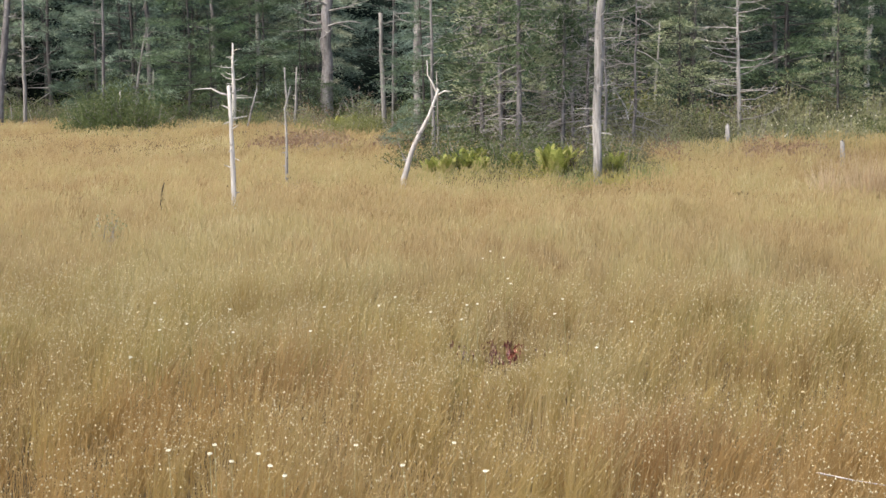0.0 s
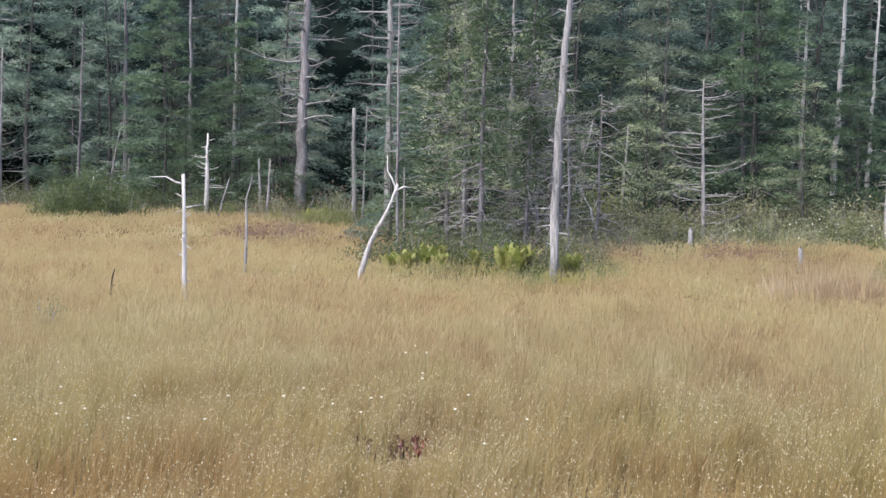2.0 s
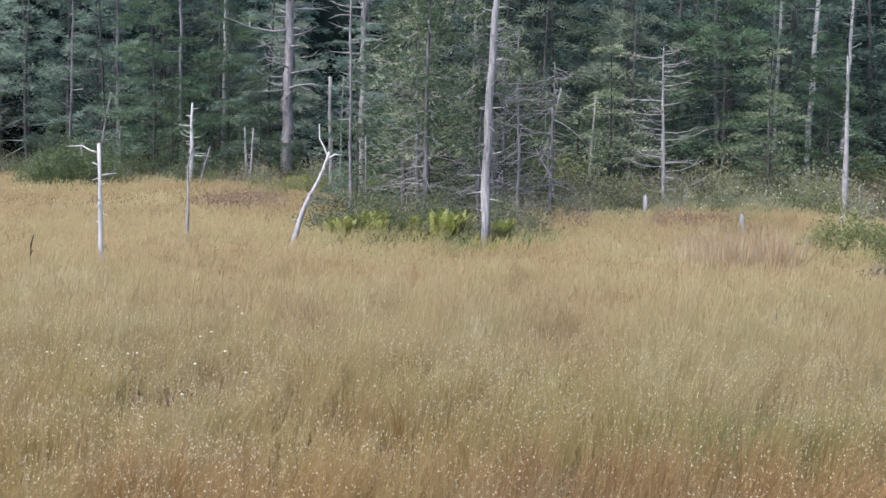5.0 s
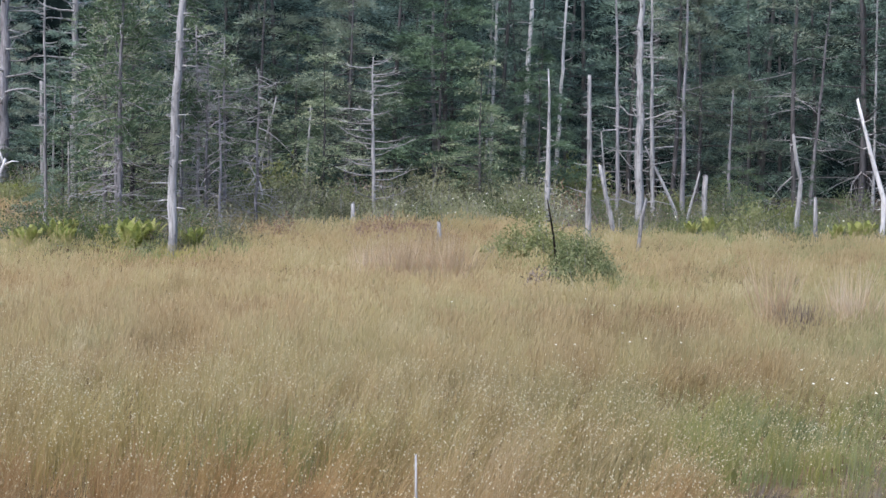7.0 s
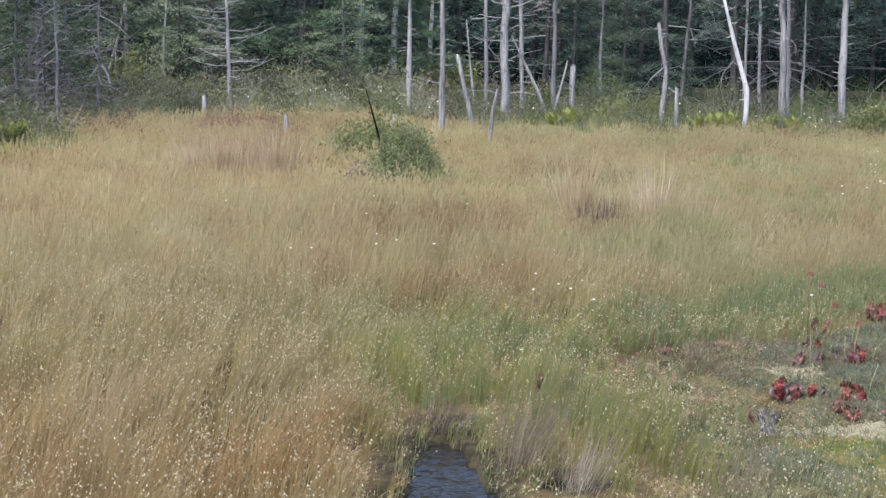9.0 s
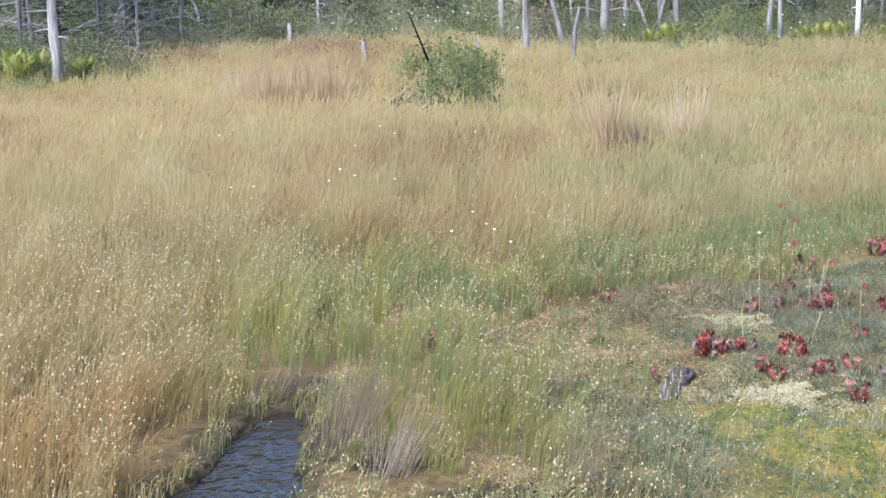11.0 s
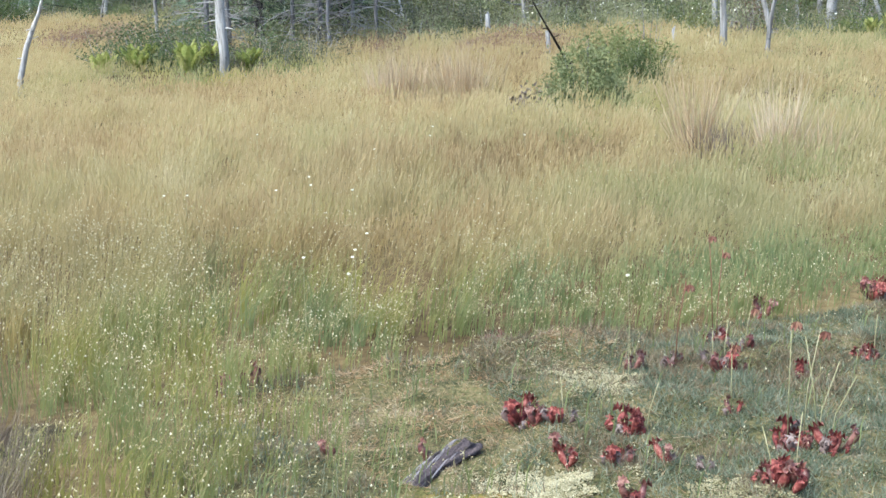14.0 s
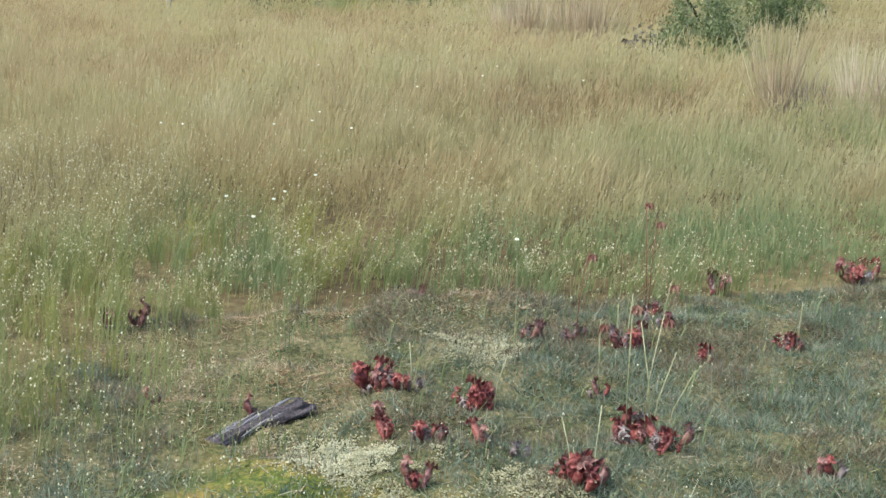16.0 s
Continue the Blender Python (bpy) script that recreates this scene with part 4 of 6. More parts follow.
snag("short_snag", -1.26, 35.0, [(0.01, 1.90)], 0.036, 1, 0.2, SILVER, 65, S)
snag("bent_snag", -0.28, 36.0, [(0.17, 3.57)], 0.046, 6, 0.5, SILVER, 66, "thin bent dead tree")
snag("grey_dead_tree", -2.90, 33.0, [(0.0, 5.12), (0.02, 7)], 0.072, 12, 0.4, SILVER, 67, S)
snag("thin_dead_tree", -2.48, 34.0, [(-0.02, 3.65)], 0.058, 6, 0.4, GREY_BARK, 68, "thin grey trunk behind the island")
snag("stump", 1.59, 31.0, [(0.0, 0.89)], 0.075, 0, 0, PALE_TRUNK, 69, "pale jagged stump in rust-coloured shrubs", "stump", "stumps", top_r=0.7)
snag("stump", 3.75, 27.3, [(0.0, 0.68)], 0.055, 0, 0, PALE_TRUNK, 70, "small pale stump behind dry grass", "stump", "stumps", top_r=0.75)
snag("stump", 5.89, 29.0, [(0.0, 0.62)], 0.055, 0, 0, PALE_TRUNK, 71, "small pale stump behind the bush", "stump", "stumps", top_r=0.75)
sparse_tree(-2.62, 25.9, [(0.03, 3.52), (0.09, 5.6), (0.1, 7.0)], 0.052, 81, "thin conifer with drooping grey limbs on the island")
sparse_tree(-3.3, 28.2, [(0.0, 3.5), (-0.05, 6.3)], 0.05, 82, "thin conifer with pale green tufts behind the island")
sparse_tree(-2.0, 28.6, [(0.05, 3.0), (0.1, 5.6)], 0.045, 83, "thin half-dead conifer behind the island")
sparse_tree(-3.9, 29.4, [(0.0, 3.0), (0.05, 6.6)], 0.055, 84, "conifer with pale green tufts behind the island")
sparse_tree(-1.4, 30.6, [(0.0, 2.5), (-0.05, 4.8)], 0.045, 85, "thin half-dead conifer behind the island")


for k, (x_, y_, z_) in enumerate(((-1.5, 28.8, 4.2), (-1.05, 28.2, 3.4), (-0.5, 29.6, 4.0), (-1.9, 29.9, 5.0))):
    sparse_tree(x_, y_, [(0.03, 2.0), (0.05 * (-1) ** k, z_)], 0.04, 190 + k, "thin dead conifer with bare grey limbs behind the island", False)


def root_mass(x, y):
    """An uprooted stump: grey roots sprawling from a butt."""
    rnd = random.Random(9)
    ob = thing("uprooted_stump", x, y, None, "sprawling grey roots of an uprooted stump", "stump", "stumps")
    v, f = tube([(0, 0, -0.1), (0.02, 0, 0.25), (0.05, 0.02, 0.5)], [0.17, 0.14, 0.05], 9, 0.5, 2)
    part("butt", mesh_of("butt", v, f, [SILVER], True), ob)
    for k in range(11):
        a = rnd.uniform(0, 6.28)
        out = rnd.uniform(0.35, 0.75)
        p = [(0, 0, 0.2), (0.4 * out * math.cos(a), 0.4 * out * math.sin(a), rnd.uniform(0.15, 0.5)), (out * math.cos(a), out * math.sin(a), rnd.uniform(-0.05, 0.75))]
        v, f = tube(p, [0.05, 0.032, 0.008], 6, 0.2, k)
        part("root", mesh_of("root", v, f, [SILVER], True), ob)


root_mass(-1.45, 32.6)

# ---- shrubs, ferns and tussocks ----


def shrub_mesh(seed, leaves, leaf, spread=1.0, high=0.7, upright=0.3):
    """Leafy twigs of a low bush about a metre across."""
    rnd = np.random.default_rng(seed)
    n = 60
    a = rnd.uniform(0, 2 * np.pi, n)
    r = np.sqrt(rnd.uniform(0, 1, n)) * 0.5 * spread
    ends = np.stack([r * np.cos(a), r * np.sin(a), high * rnd.uniform(0.55, 1.05, n) * (1 - 0.75 * (r / (0.5 * spread)) ** 2)], 1)
    stems = []
    for e in ends[:14]:
        s = e * np.array([0.25, 0.25, 0])
        stems.append(tube([s, (s + e) / 2 + rnd.normal(scale=0.03, size=3), e], [0.008, 0.006, 0.002], 3, 0, 0, False))
    pick = rnd.integers(0, n, leaves)
    q = rnd.uniform(0.04, 1.0, leaves)[:, None] ** 0.7
    base = ends[pick] * np.array([1, 1, 0]) * (0.8 + 0.2 * q) + ends[pick] * np.array([0, 0, 1]) * q + rnd.normal(scale=0.055 * spread, size=(leaves, 3))
    base[:, 2] = np.abs(base[:, 2])
    way = rnd.normal(size=(leaves, 3)) * np.array([1, 1, 0.6]) + np.array([0, 0, upright])
    way /= np.linalg.norm(way, axis=1, keepdims=True)
    v, t, _ = blades(base, way, leaf * rnd.uniform(0.6, 1.4, leaves), leaf * 0.55 * rnd.uniform(0.6, 1.3, leaves), rnd, segs=1)
    return joined(stems), v, t


def shrub(name, seed, leaf_mat, leaves=1100, leaf=0.07, spread=1.0, high=0.7, upright=0.3, label="", category="bush", group="shrubs at the bog's edge"):
    ob = thing(name, 0, 0, 0.0, label, category, group)
    (sv, sf), v, t = shrub_mesh(seed, leaves, leaf, spread, high, upright)
    tagged(part("stemwork", mesh_of("stemwork", sv, sf, [LEAVES_GREY]), ob, "thin grey-brown stems"), kind="stuff")
    part("foliage", big_mesh("foliage", v, t, [leaf_mat]), ob)
    return ob


def scatter_shrubs():
    rnd = random.Random(21)
    green = shrub("leafy_shrub", 31, LEAVES, 2100, 0.036, 1.2, 0.85, 0.3, "mid-green leafy shrub at the bog's edge")
    dark = shrub("olive_shrub", 32, LEAVES_DARK, 2000, 0.034, 1.1, 0.7, 0.2, "olive shrub at the bog's edge")
    yellow = shrub("yellow_green_shrub", 33, LEAVES_YELLOW, 1900, 0.05, 0.95, 0.75, 0.7, "yellow-green shrub at the bog's edge")
    rust = shrub("rust_shrub", 34, LEAVES_RUST, 1200, 0.042, 1.1, 0.45, 0.4, "low rust-brown shrub in the sedge")
    grey = shrub("twiggy_shrub", 35, TWIGS, 500, 0.05, 1.1, 0.8, 0.5, "grey twiggy leafless shrub at the bog's edge")
    herb = shrub("meadow_herb", 36, HERBS, 1300, 0.045, 1.3, 0.75, 1.1, "pale grey-green meadow herbs before the wood")
    used = dict.fromkeys((green, dark, yellow, rust, grey, herb), False)

    def plant(kind, x, y, size, label=""):
        turn = rnd.uniform(0, 6.28)
        if not used[kind]:
            used[kind] = True
            kind.matrix_basis = Matrix.LocRotScale((x, y, float(ground(x, y)) - 0.04), Euler((0, 0, turn)), (size,) * 3)
        else:
            put_copy(kind, x, y, turn, size, label, 0.04)

    x = -30.0
    while x < 24:
        e = float(wood_edge(x))
        for back in (-0.7, 0.2, 1.1, 2.2, 3.5, 5.0) + ((6.5, 8.0, 9.5) if x > 6 else ()):
            if back < 0:
                if rnd.random() < 0.5:
                    continue
                kind, big = rnd.choices((dark, yellow, grey, rust), (0.45, 0.2, 0.15, 0.2))[0], rnd.uniform(0.45, 0.7)
            else:
                kind, big = rnd.choices((green, dark, yellow, grey, rust, herb), (0.26, 0.34, 0.09, 0.10, 0.06, 0.15) if x < 7 else (0.46, 0.34, 0.05, 0.12, 0.03, 0.0))[0], rnd.uniform(0.65, 1.15) * (1.0 + (0.24 if x < 7 else 0.10) * back) * (0.8 if x > 12.5 else 1.0)
            plant(kind, x + rnd.uniform(-0.6, 0.6), e + back + rnd.uniform(-0.5, 0.6), big)
        x += 1.15
    for k in range(46):
        xx = rnd.uniform(-1.5, 6.8)
        back = rnd.uniform(0.0, 5.5)
        plant(herb if rnd.random() < 0.75 else dark, xx, float(wood_edge(xx)) + back, rnd.uniform(0.85, 1.15) * (0.85 + 0.24 * back))
    # the round bush by the short stub, the island's shrubs and the rust-coloured band
    for dx, dy, s in ((-0.9, 0.2, 1.5), (0.0, 0.0, 1.75), (0.8, 0.3, 1.5), (-0.3, 0.8, 1.9), (0.4, 0.1, 1.6), (-0.5, -0.1, 1.6), (0.1, 0.4, 1.8), (-0.2, -0.2, 1.3), (0.9, 0.0, 1.2), (-1.1, 0.0, 1.2)):
        plant(green, -16.3 + dx, 37.6 + dy, 1.2 * s, "rounded green bush standing in the sedge")
    for dx, y, s in ((-0.3, 23.7, 0.8), (0.25, 23.4, 0.75), (-0.75, 24.2, 0.9), (0.7, 24.4, 0.8), (-1.5, 24.9, 0.9), (-2.6, 25.2, 1.0), (-3.6, 25.8, 0.9), (-0.2, 25.3, 1.1), (0.4, 26.2, 1.0), (-0.1, 23.0, 0.6), (0.5, 23.2, 0.65), (-1.1, 24.6, 1.0), (-1.9, 25.6, 1.2), (-3.0, 26.4, 1.2), (-2.4, 25.0, 0.85), (-1.6, 24.9, 0.9), (-3.1, 25.3, 0.8), (-0.5, 24.2, 0.8), (0.2, 24.8, 0.9)):
        plant(rnd.choice((dark, green, green, grey)), -1.0 + dx, y, 1.1 * s * (1.0 + 0.18 * (y - 23.4)))
    for k in range(16):
        plant(rust, -10.2 + 3.6 * rnd.random(), 31.6 + 2.6 * rnd.random(), rnd.uniform(1.05, 1.45))
    for k in range(18):
        plant(rust, -0.3 + 4.2 * rnd.random(), 27.6 + 2.8 * rnd.random(), rnd.uniform(0.9, 1.25))
    for x, y, s in ((-5.35, 17.0, 0.30), (-5.75, 17.3, 0.26), (-5.1, 17.3, 0.30), (-6.3, 22.6, 0.42), (-6.7, 22.9, 0.36), (-4.4, 21.7, 0.34), (-3.9, 21.5, 0.30), (-6.0, 19.5, 0.3), (-4.6, 14.6, 0.3), (-6.1, 13.4, 0.45), (-5.3, 13.2, 0.42), (-3.2, 12.0, 0.25), (-2.6, 16.0, 0.3), (9.6, 20.3, 0.5), (10.9, 22.5, 0.55), (8.3, 21.6, 0.4), (12.4, 24.8, 0.6), (11.4, 25.4, 0.6), (13.4, 25.9, 0.6)):
        plant(dark if rnd.random() < 0.6 else grey, x, y, s, "low dark bog shrub among the sedge")
    for x, y, s in ((16.7, 30.3, 1.5), (17.3, 30.7, 1.7), (17.9, 30.4, 1.5), (-9.6, 37.2, 1.0), (-9.0, 37.6, 1.1), (10.6, 29.6, 0.9), (13.9, 29.4, 0.8)):
        plant(yellow, x, y, s)
    for dx, dy, s in ((-0.2, 0.1, 1.1), (0.35, 0.0, 1.25), (0.8, 0.3, 1.15), (0.3, 0.7, 1.4)):
        plant(yellow, 5.35 + dx, 23.6 + dy, s, "yellow-green shrub behind the green bush")


scatter_shrubs()


def stick_bush():
    """The willow bush out in the sedge, and the charred stick beside it."""
    ob = shrub("willow_bush", 41, WILLOW, 11000, 0.042, 1.15, 1.05, 1.0, "bright green bush standing alone in the sedge", "bush", "bushes in the sedge")
    ob.matrix_basis = Matrix.LocRotScale((6.12, 18.75, float(ground(6.12, 18.75)) - 0.03), Euler((0, 0, 0.5)), (1.1, 0.95, 0.95))
    for x, y, turn, size in ((6.28, 22.0, 2.1, 0.78),):
        put_copy(ob, x, y, turn, size, "olive-green bush standing behind another in the sedge", 0.03)
    ob2 = shrub("twiggy_bush", 42, TWIGS, 900, 0.07, 0.8, 0.55, 0.4, "grey-purple twiggy bush beside the green bush", "bush", "bushes in the sedge")
    ob2.matrix_basis = Matrix.LocRotScale((5.55, 18.45, float(ground(5.55, 18.45)) - 0.03), Euler((0, 0, 1.5)), (1.2, 1.0, 0.95))
    snag("charred_stick", 5.91, 20.37, [(-0.16, 0.85), (-0.31, 1.42)], 0.023, 1, 0.12, DARK_WOOD, 43, "black leaning stick beside the green bush", "stick", "sticks", depth=-1.4)
    snag("black_stick", -6.52, 16.9, [(0.03, 0.46), (0.08, 0.58)], 0.016, 0, 0.05, DARK_WOOD, 44, "small black stick poking out of the sedge", "stick", "sticks")
    snag("fallen_stick", 1.78, 4.12, [(-0.20, 0.29), (-0.46, 0.325)], 0.0045, 0, 0, PALE_TRUNK, 46, "thin pale fallen stick lying over the sedge", "stick", "sticks", top_r=0.6)
    snag("white_stick", 4.485, 4.765, [(-0.01, 0.3), (-0.02, 0.575)], 0.009, 0, 0, PALE_TRUNK, 45, "thin pale stick poking out of the sedge", "stick", "sticks", top_r=0.5)
    sap = shrub("sapling", 46, LEAVES_YELLOW, 170, 0.06, 0.7, 1.7, 0.1, "small sapling with pale yellow-green leaves", "sapling", "saplings")
    sap.matrix_basis = Matrix.LocRotScale((5.95, 25.2, float(ground(5.95, 25.2)) - 0.03), Euler((0, 0, 0.2)), (1, 1, 1.0))
    pale = shrub("grey_green_shrub", 47, HERBS, 420, 0.035, 0.5, 0.62, 0.8, "small pale grey-green shrub in the sedge", "bush", "bushes in the sedge")
    pale.matrix_basis = Matrix.LocRotScale((-5.65, 13.3, float(ground(-5.65, 13.3))), Euler((0, 0, 0.2)), (1, 1, 1.0))


stick_bush()


def fern(seed):
    ob = thing("fern", 0, 0, 0.0, "tall yellow-green fern on the island", "fern", "ferns on the island")
    rnd = np.random.default_rng(seed)
    n = 18
    q = np.linspace(0.15, 1, n)
    spine = np.stack([0.34 * q ** 1.5, 0 * q, 0.72 * q - 0.12 * q ** 3], 1)
    vs, ts, o = [], [], 0
    for s in (-1, 1):
        way = np.stack([0.35 * np.ones(n), s * np.ones(n), 0.15 * np.ones(n)], 1)
        way /= np.linalg.norm(way, axis=1, keepdims=True)
        L = 0.15 * np.sin(np.pi * (0.12 + 0.85 * q)) + 0.02
        v, t, _ = blades(spine, way, L, 0.045, rnd, flat=np.tile([1.0, 0, 0.5], (n, 1)), droop=0.15)
        vs.append(v)
        ts.append(t + o)
        o += len(v)
    me = big_mesh("frond", np.concatenate(vs), np.concatenate(ts), [FERN])
    for k in range(9):
        part("frond", me, ob, "", pose(0, 0, 0, rnd.uniform(-12, 12), rnd.uniform(-22, 4), 40 * k + rnd.uniform(-15, 15)))
    return ob


def ferns():
    rnd = random.Random(3)
    proto = fern(2)
    spots = [(-4.1, 24.4), (-3.75, 24.0), (-3.45, 24.5), (-3.1, 24.1), (-2.45, 24.5), (-1.75, 23.4), (-1.45, 23.7), (-1.55, 23.1), (-0.55, 23.3), (-3.3, 24.9),
             (-9.9, 39.5), (-9.4, 39.2), (-7.6, 38.9), (-7.2, 38.4), (13.2, 30.4), (13.6, 30.8), (14.6, 31.0), (15.0, 30.6), (10.0, 31.2), (9.6, 31.4), (17.8, 30.3), (18.3, 30.0), (18.1, 30.9), (12.9, 30.9)]
    for k, (x, y) in enumerate(spots):
        s, turn = rnd.uniform(0.6, 0.9), rnd.uniform(0, 6.28)
        if k == 0:
            proto.matrix_basis = Matrix.LocRotScale((x, y, float(ground(x, y))), Euler((0, 0, turn)), (s,) * 3)
        else:
            put_copy(proto, x, y, turn, s, "" if k < 10 else "yellow-green fern at the wood's edge", 0.0)


ferns()


def tussock(x, y, wide, deep, high, n, seed, label, straw=None, thick=1.0, tilt=0.0):
    """A clump of tall dry stalks."""
    rnd = np.random.default_rng(seed)
    ob = thing("dry_grass_tussock", x, y, None, label, "grass tussock", "dry tussocks")
    bx, by = rnd.normal(scale=0.45, size=n) * wide / 2, rnd.normal(scale=0.45, size=n) * deep / 2
    base = np.stack([bx, by, np.zeros(n)], 1)
    way = np.stack([tilt + bx / wide * 0.5 + rnd.normal(scale=0.15, size=n), rnd.normal(scale=0.12, size=n), np.ones(n)], 1)
    way /= np.linalg.norm(way, axis=1, keepdims=True)
    v, t, _ = blades(base, way, high * rnd.uniform(0.3, 1.12, n), thick * rnd.uniform(0.004, 0.008, n), rnd, droop=0.05)
    tagged(part("straw", big_mesh("straw", v, t, [straw or STRAW]), ob), kind="stuff")
    m = n // 12
    base = np.stack([rnd.normal(scale=0.5, size=m) * wide / 2, rnd.normal(scale=0.5, size=m) * deep / 2, np.zeros(m)], 1)
    way = rnd.normal(size=(m, 3)) * np.array([1, 1, 0.3]) + np.array([0, 0, 0.5])
    way /= np.linalg.norm(way, axis=1, keepdims=True)
    v, t, _ = blades(base, way, high * rnd.uniform(0.2, 0.5, m), 0.008 * thick, rnd)
    tagged(part("brushwood", big_mesh("brushwood", v, t, [TWIGS]), ob, "brown dead twigs at the foot"), kind="stuff")


tussock(3.35, 19.9, 0.85, 0.5, 0.98, 480, 1, "tall tan dry grass clump in the sedge")
tussock(4.15, 20.2, 0.8, 0.5, 0.96, 420, 2, "tall tan dry grass clump in the sedge")
tussock(3.75, 20.5, 0.9, 0.5, 0.86, 300, 8, "tan dry grass clump in the sedge")
tussock(2.85, 20.6, 0.5, 0.5, 0.72, 300, 3, "tan dry grass clump in the sedge")
tussock(8.02, 14.5, 0.24, 0.25, 1.08, 190, 4, "tall tan dry reed clump with brown twigs at its foot")
tussock(8.34, 14.3, 0.6, 0.4, 0.50, 260, 7, "low dry reed clump full of brown twigs", TWIGS)
tussock(8.78, 14.1, 0.34, 0.4, 0.92, 240, 5, "tan dry reed clump with brown twigs at its foot")
tussock(9.1, 13.9, 0.4, 0.4, 0.70, 160, 6, "thin dry reed clump with brown twigs at its foot")

tussock(6.66, 5.75, 0.22, 0.55, 0.46, 300, 9, "bleached reeds leaning beside the bog pool", REED, 0.30, 0.30)
tussock(6.90, 5.35, 0.2, 0.4, 0.36, 210, 10, "bleached reeds leaning beside the bog pool", REED, 0.28, 0.35)
tussock(6.28, 6.26, 0.35, 0.12, 0.22, 120, 11, "dark dead reeds at the end of the bog pool", TWIGS, 0.5, 0.5)
tussock(7.55, 5.30, 0.35, 0.2, 0.26, 130, 12, "pale bent reeds over a wet hollow", REED, 0.28, 0.2)

# ---- the moss lawn: pitcher plants, log, sphagnum ----


def pitcher_mesh(name, high, fat, mat_, seed):
    """One pitcher leaf: a swollen, curved, hollow jug with a keel, a rolled lip and a frilled, spreading hood."""
    rnd = random.Random(seed)
    n, verts, faces = 10, [], []
    rings = [(0.0, 0.14, 0), (0.12, 0.26, 0), (0.28, 0.58, 0), (0.48, 0.92, 0), (0.66, 1.0, 0), (0.82, 0.80, 0), (0.92, 0.74, 0), (0.97, 0.98, 1), (0.93, 0.60, 1), (0.72, 0.62, 0)]
    for q, w, lip in rings:
        cx = -0.42 * high * (1 - q) ** 2
        for k in range(n):
            a = 2 * math.pi * k / n
            keel = 1.28 if k == 0 and 0.2 < q < 0.9 and not lip else 1.0
            ripple = 1 + 0.06 * math.sin(5 * a + seed) * w
            verts.append((cx + fat * w * keel * ripple * math.cos(a), fat * w * 0.9 * ripple * math.sin(a), high * q - (0.010 * math.cos(a) if q > 0.85 else 0)))
    for i in range(len(rings) - 1):
        for k in range(n):
            a, b = i * n + k, i * n + (k + 1) % n
            faces.append((a, b, b + n, a + n))
    # the hood: a frilled fan standing on the back of the mouth
    o, cols = len(verts), 9
    for k in range(cols):
        u = (k - 4) / 4
        a = math.pi - 1.35 * u
        for row, (out, up) in enumerate(((0.95, 0.97), (1.05, 1.08), (1.22, 1.19))):
            wave = 0.005 * row * (-1) ** k + rnd.uniform(-0.002, 0.002)
            side = 1 + 0.35 * row * abs(u)
            verts.append((fat * out * math.cos(a) * (1 + 0.05 * row) + wave, fat * out * side * math.sin(a), high * (up - 0.13 * row * u * u) + wave))
    for k in range(cols - 1):
        for row in range(2):
            a = o + 3 * k + row
            faces.append((a, a + 3, a + 4, a + 1))
    return mesh_of(name, verts, faces, [mat_], True)


PITCHERS = [pitcher_mesh("pitcher", h, f, m, k) for k, (h, f, m) in enumerate((
    (0.104, 0.0185, PITCHER_RED), (0.088, 0.018, PITCHER_RED), (0.108, 0.017, PITCHER_BROWN), (0.075, 0.015, PITCHER_GREY)))]


def pitcher_plant(x, y, n, size, seed, stalks=(), tone=0.2, grey=0.12, label=""):
    rnd = random.Random(seed)
    n = int(n * 2.0)
    ob = thing("pitcher_plant", x, y, None, label or "cluster of dark red pitcher plants in moss", "pitcher plant", "pitcher plants")
    for k in range(n):
        a = 2 * math.pi * (k + rnd.uniform(-0.3, 0.3)) / n
        r = 0.052 * size * rnd.uniform(0.05, 1.0) ** 0.8 * (n / 12) ** 0.5 * (1.7 if rnd.random() < 0.15 else 1.0)
        u = rnd.random()
        me = PITCHERS[3] if u < grey + 0.06 else PITCHERS[2] if u < grey + tone else PITCHERS[k % 2]
        s = 0.95 * size * rnd.uniform(0.36, 1.12)
        m = Matrix.LocRotScale((1.25 * r * math.cos(a), r * math.sin(a), -0.012), Euler((rnd.uniform(-0.45, 0.45), rnd.uniform(-0.08, 0.16) + 2.2 * r, a + rnd.uniform(-0.9, 0.9))), (s, s * 1.05, s))
        part("pitcher", me, ob, "", m)
    for k, (dx, dy, h, lean, head) in enumerate(stalks):
        p = [(dx, dy, -0.02), (dx + lean * 0.3, dy, h * 0.5), (dx + lean, dy, h)]
        red = head == 2
        v, f = tube(p, [0.0027, 0.0024, 0.002], 5, 0, 0)
        st = part("flower_stalk", mesh_of("flower_stalk", v, f, [STALK_RED if red else STALK], True), ob, "tall thin flower stalk")
        if head:
            vv, ff = [], []
            for j in range(7):
                a = 2 * math.pi * j / 7
                c = Vector((dx + lean + 0.016, dy, h - 0.012))
                w = Vector((math.cos(a), math.sin(a), -0.2))
                s = Vector((-math.sin(a), math.cos(a), 0))
                o = len(vv)
                vv += [c, c + w * 0.017 + s * 0.012 - Vector((0, 0, 0.006)), c + w * 0.023 - Vector((0, 0, 0.030)), c + w * 0.017 - s * 0.012 - Vector((0, 0, 0.006)), c + w * 0.010 - Vector((0, 0, 0.022))]
                ff += [(o, o + 1, o + 4), (o + 1, o + 2, o + 4), (o + 2, o + 3, o + 4), (o + 3, o, o + 4), (o, o + 3, o + 2, o + 1)]
            part("flower", mesh_of("flower", vv, ff, [FLOWER_RED]), st, "nodding faded red flower")


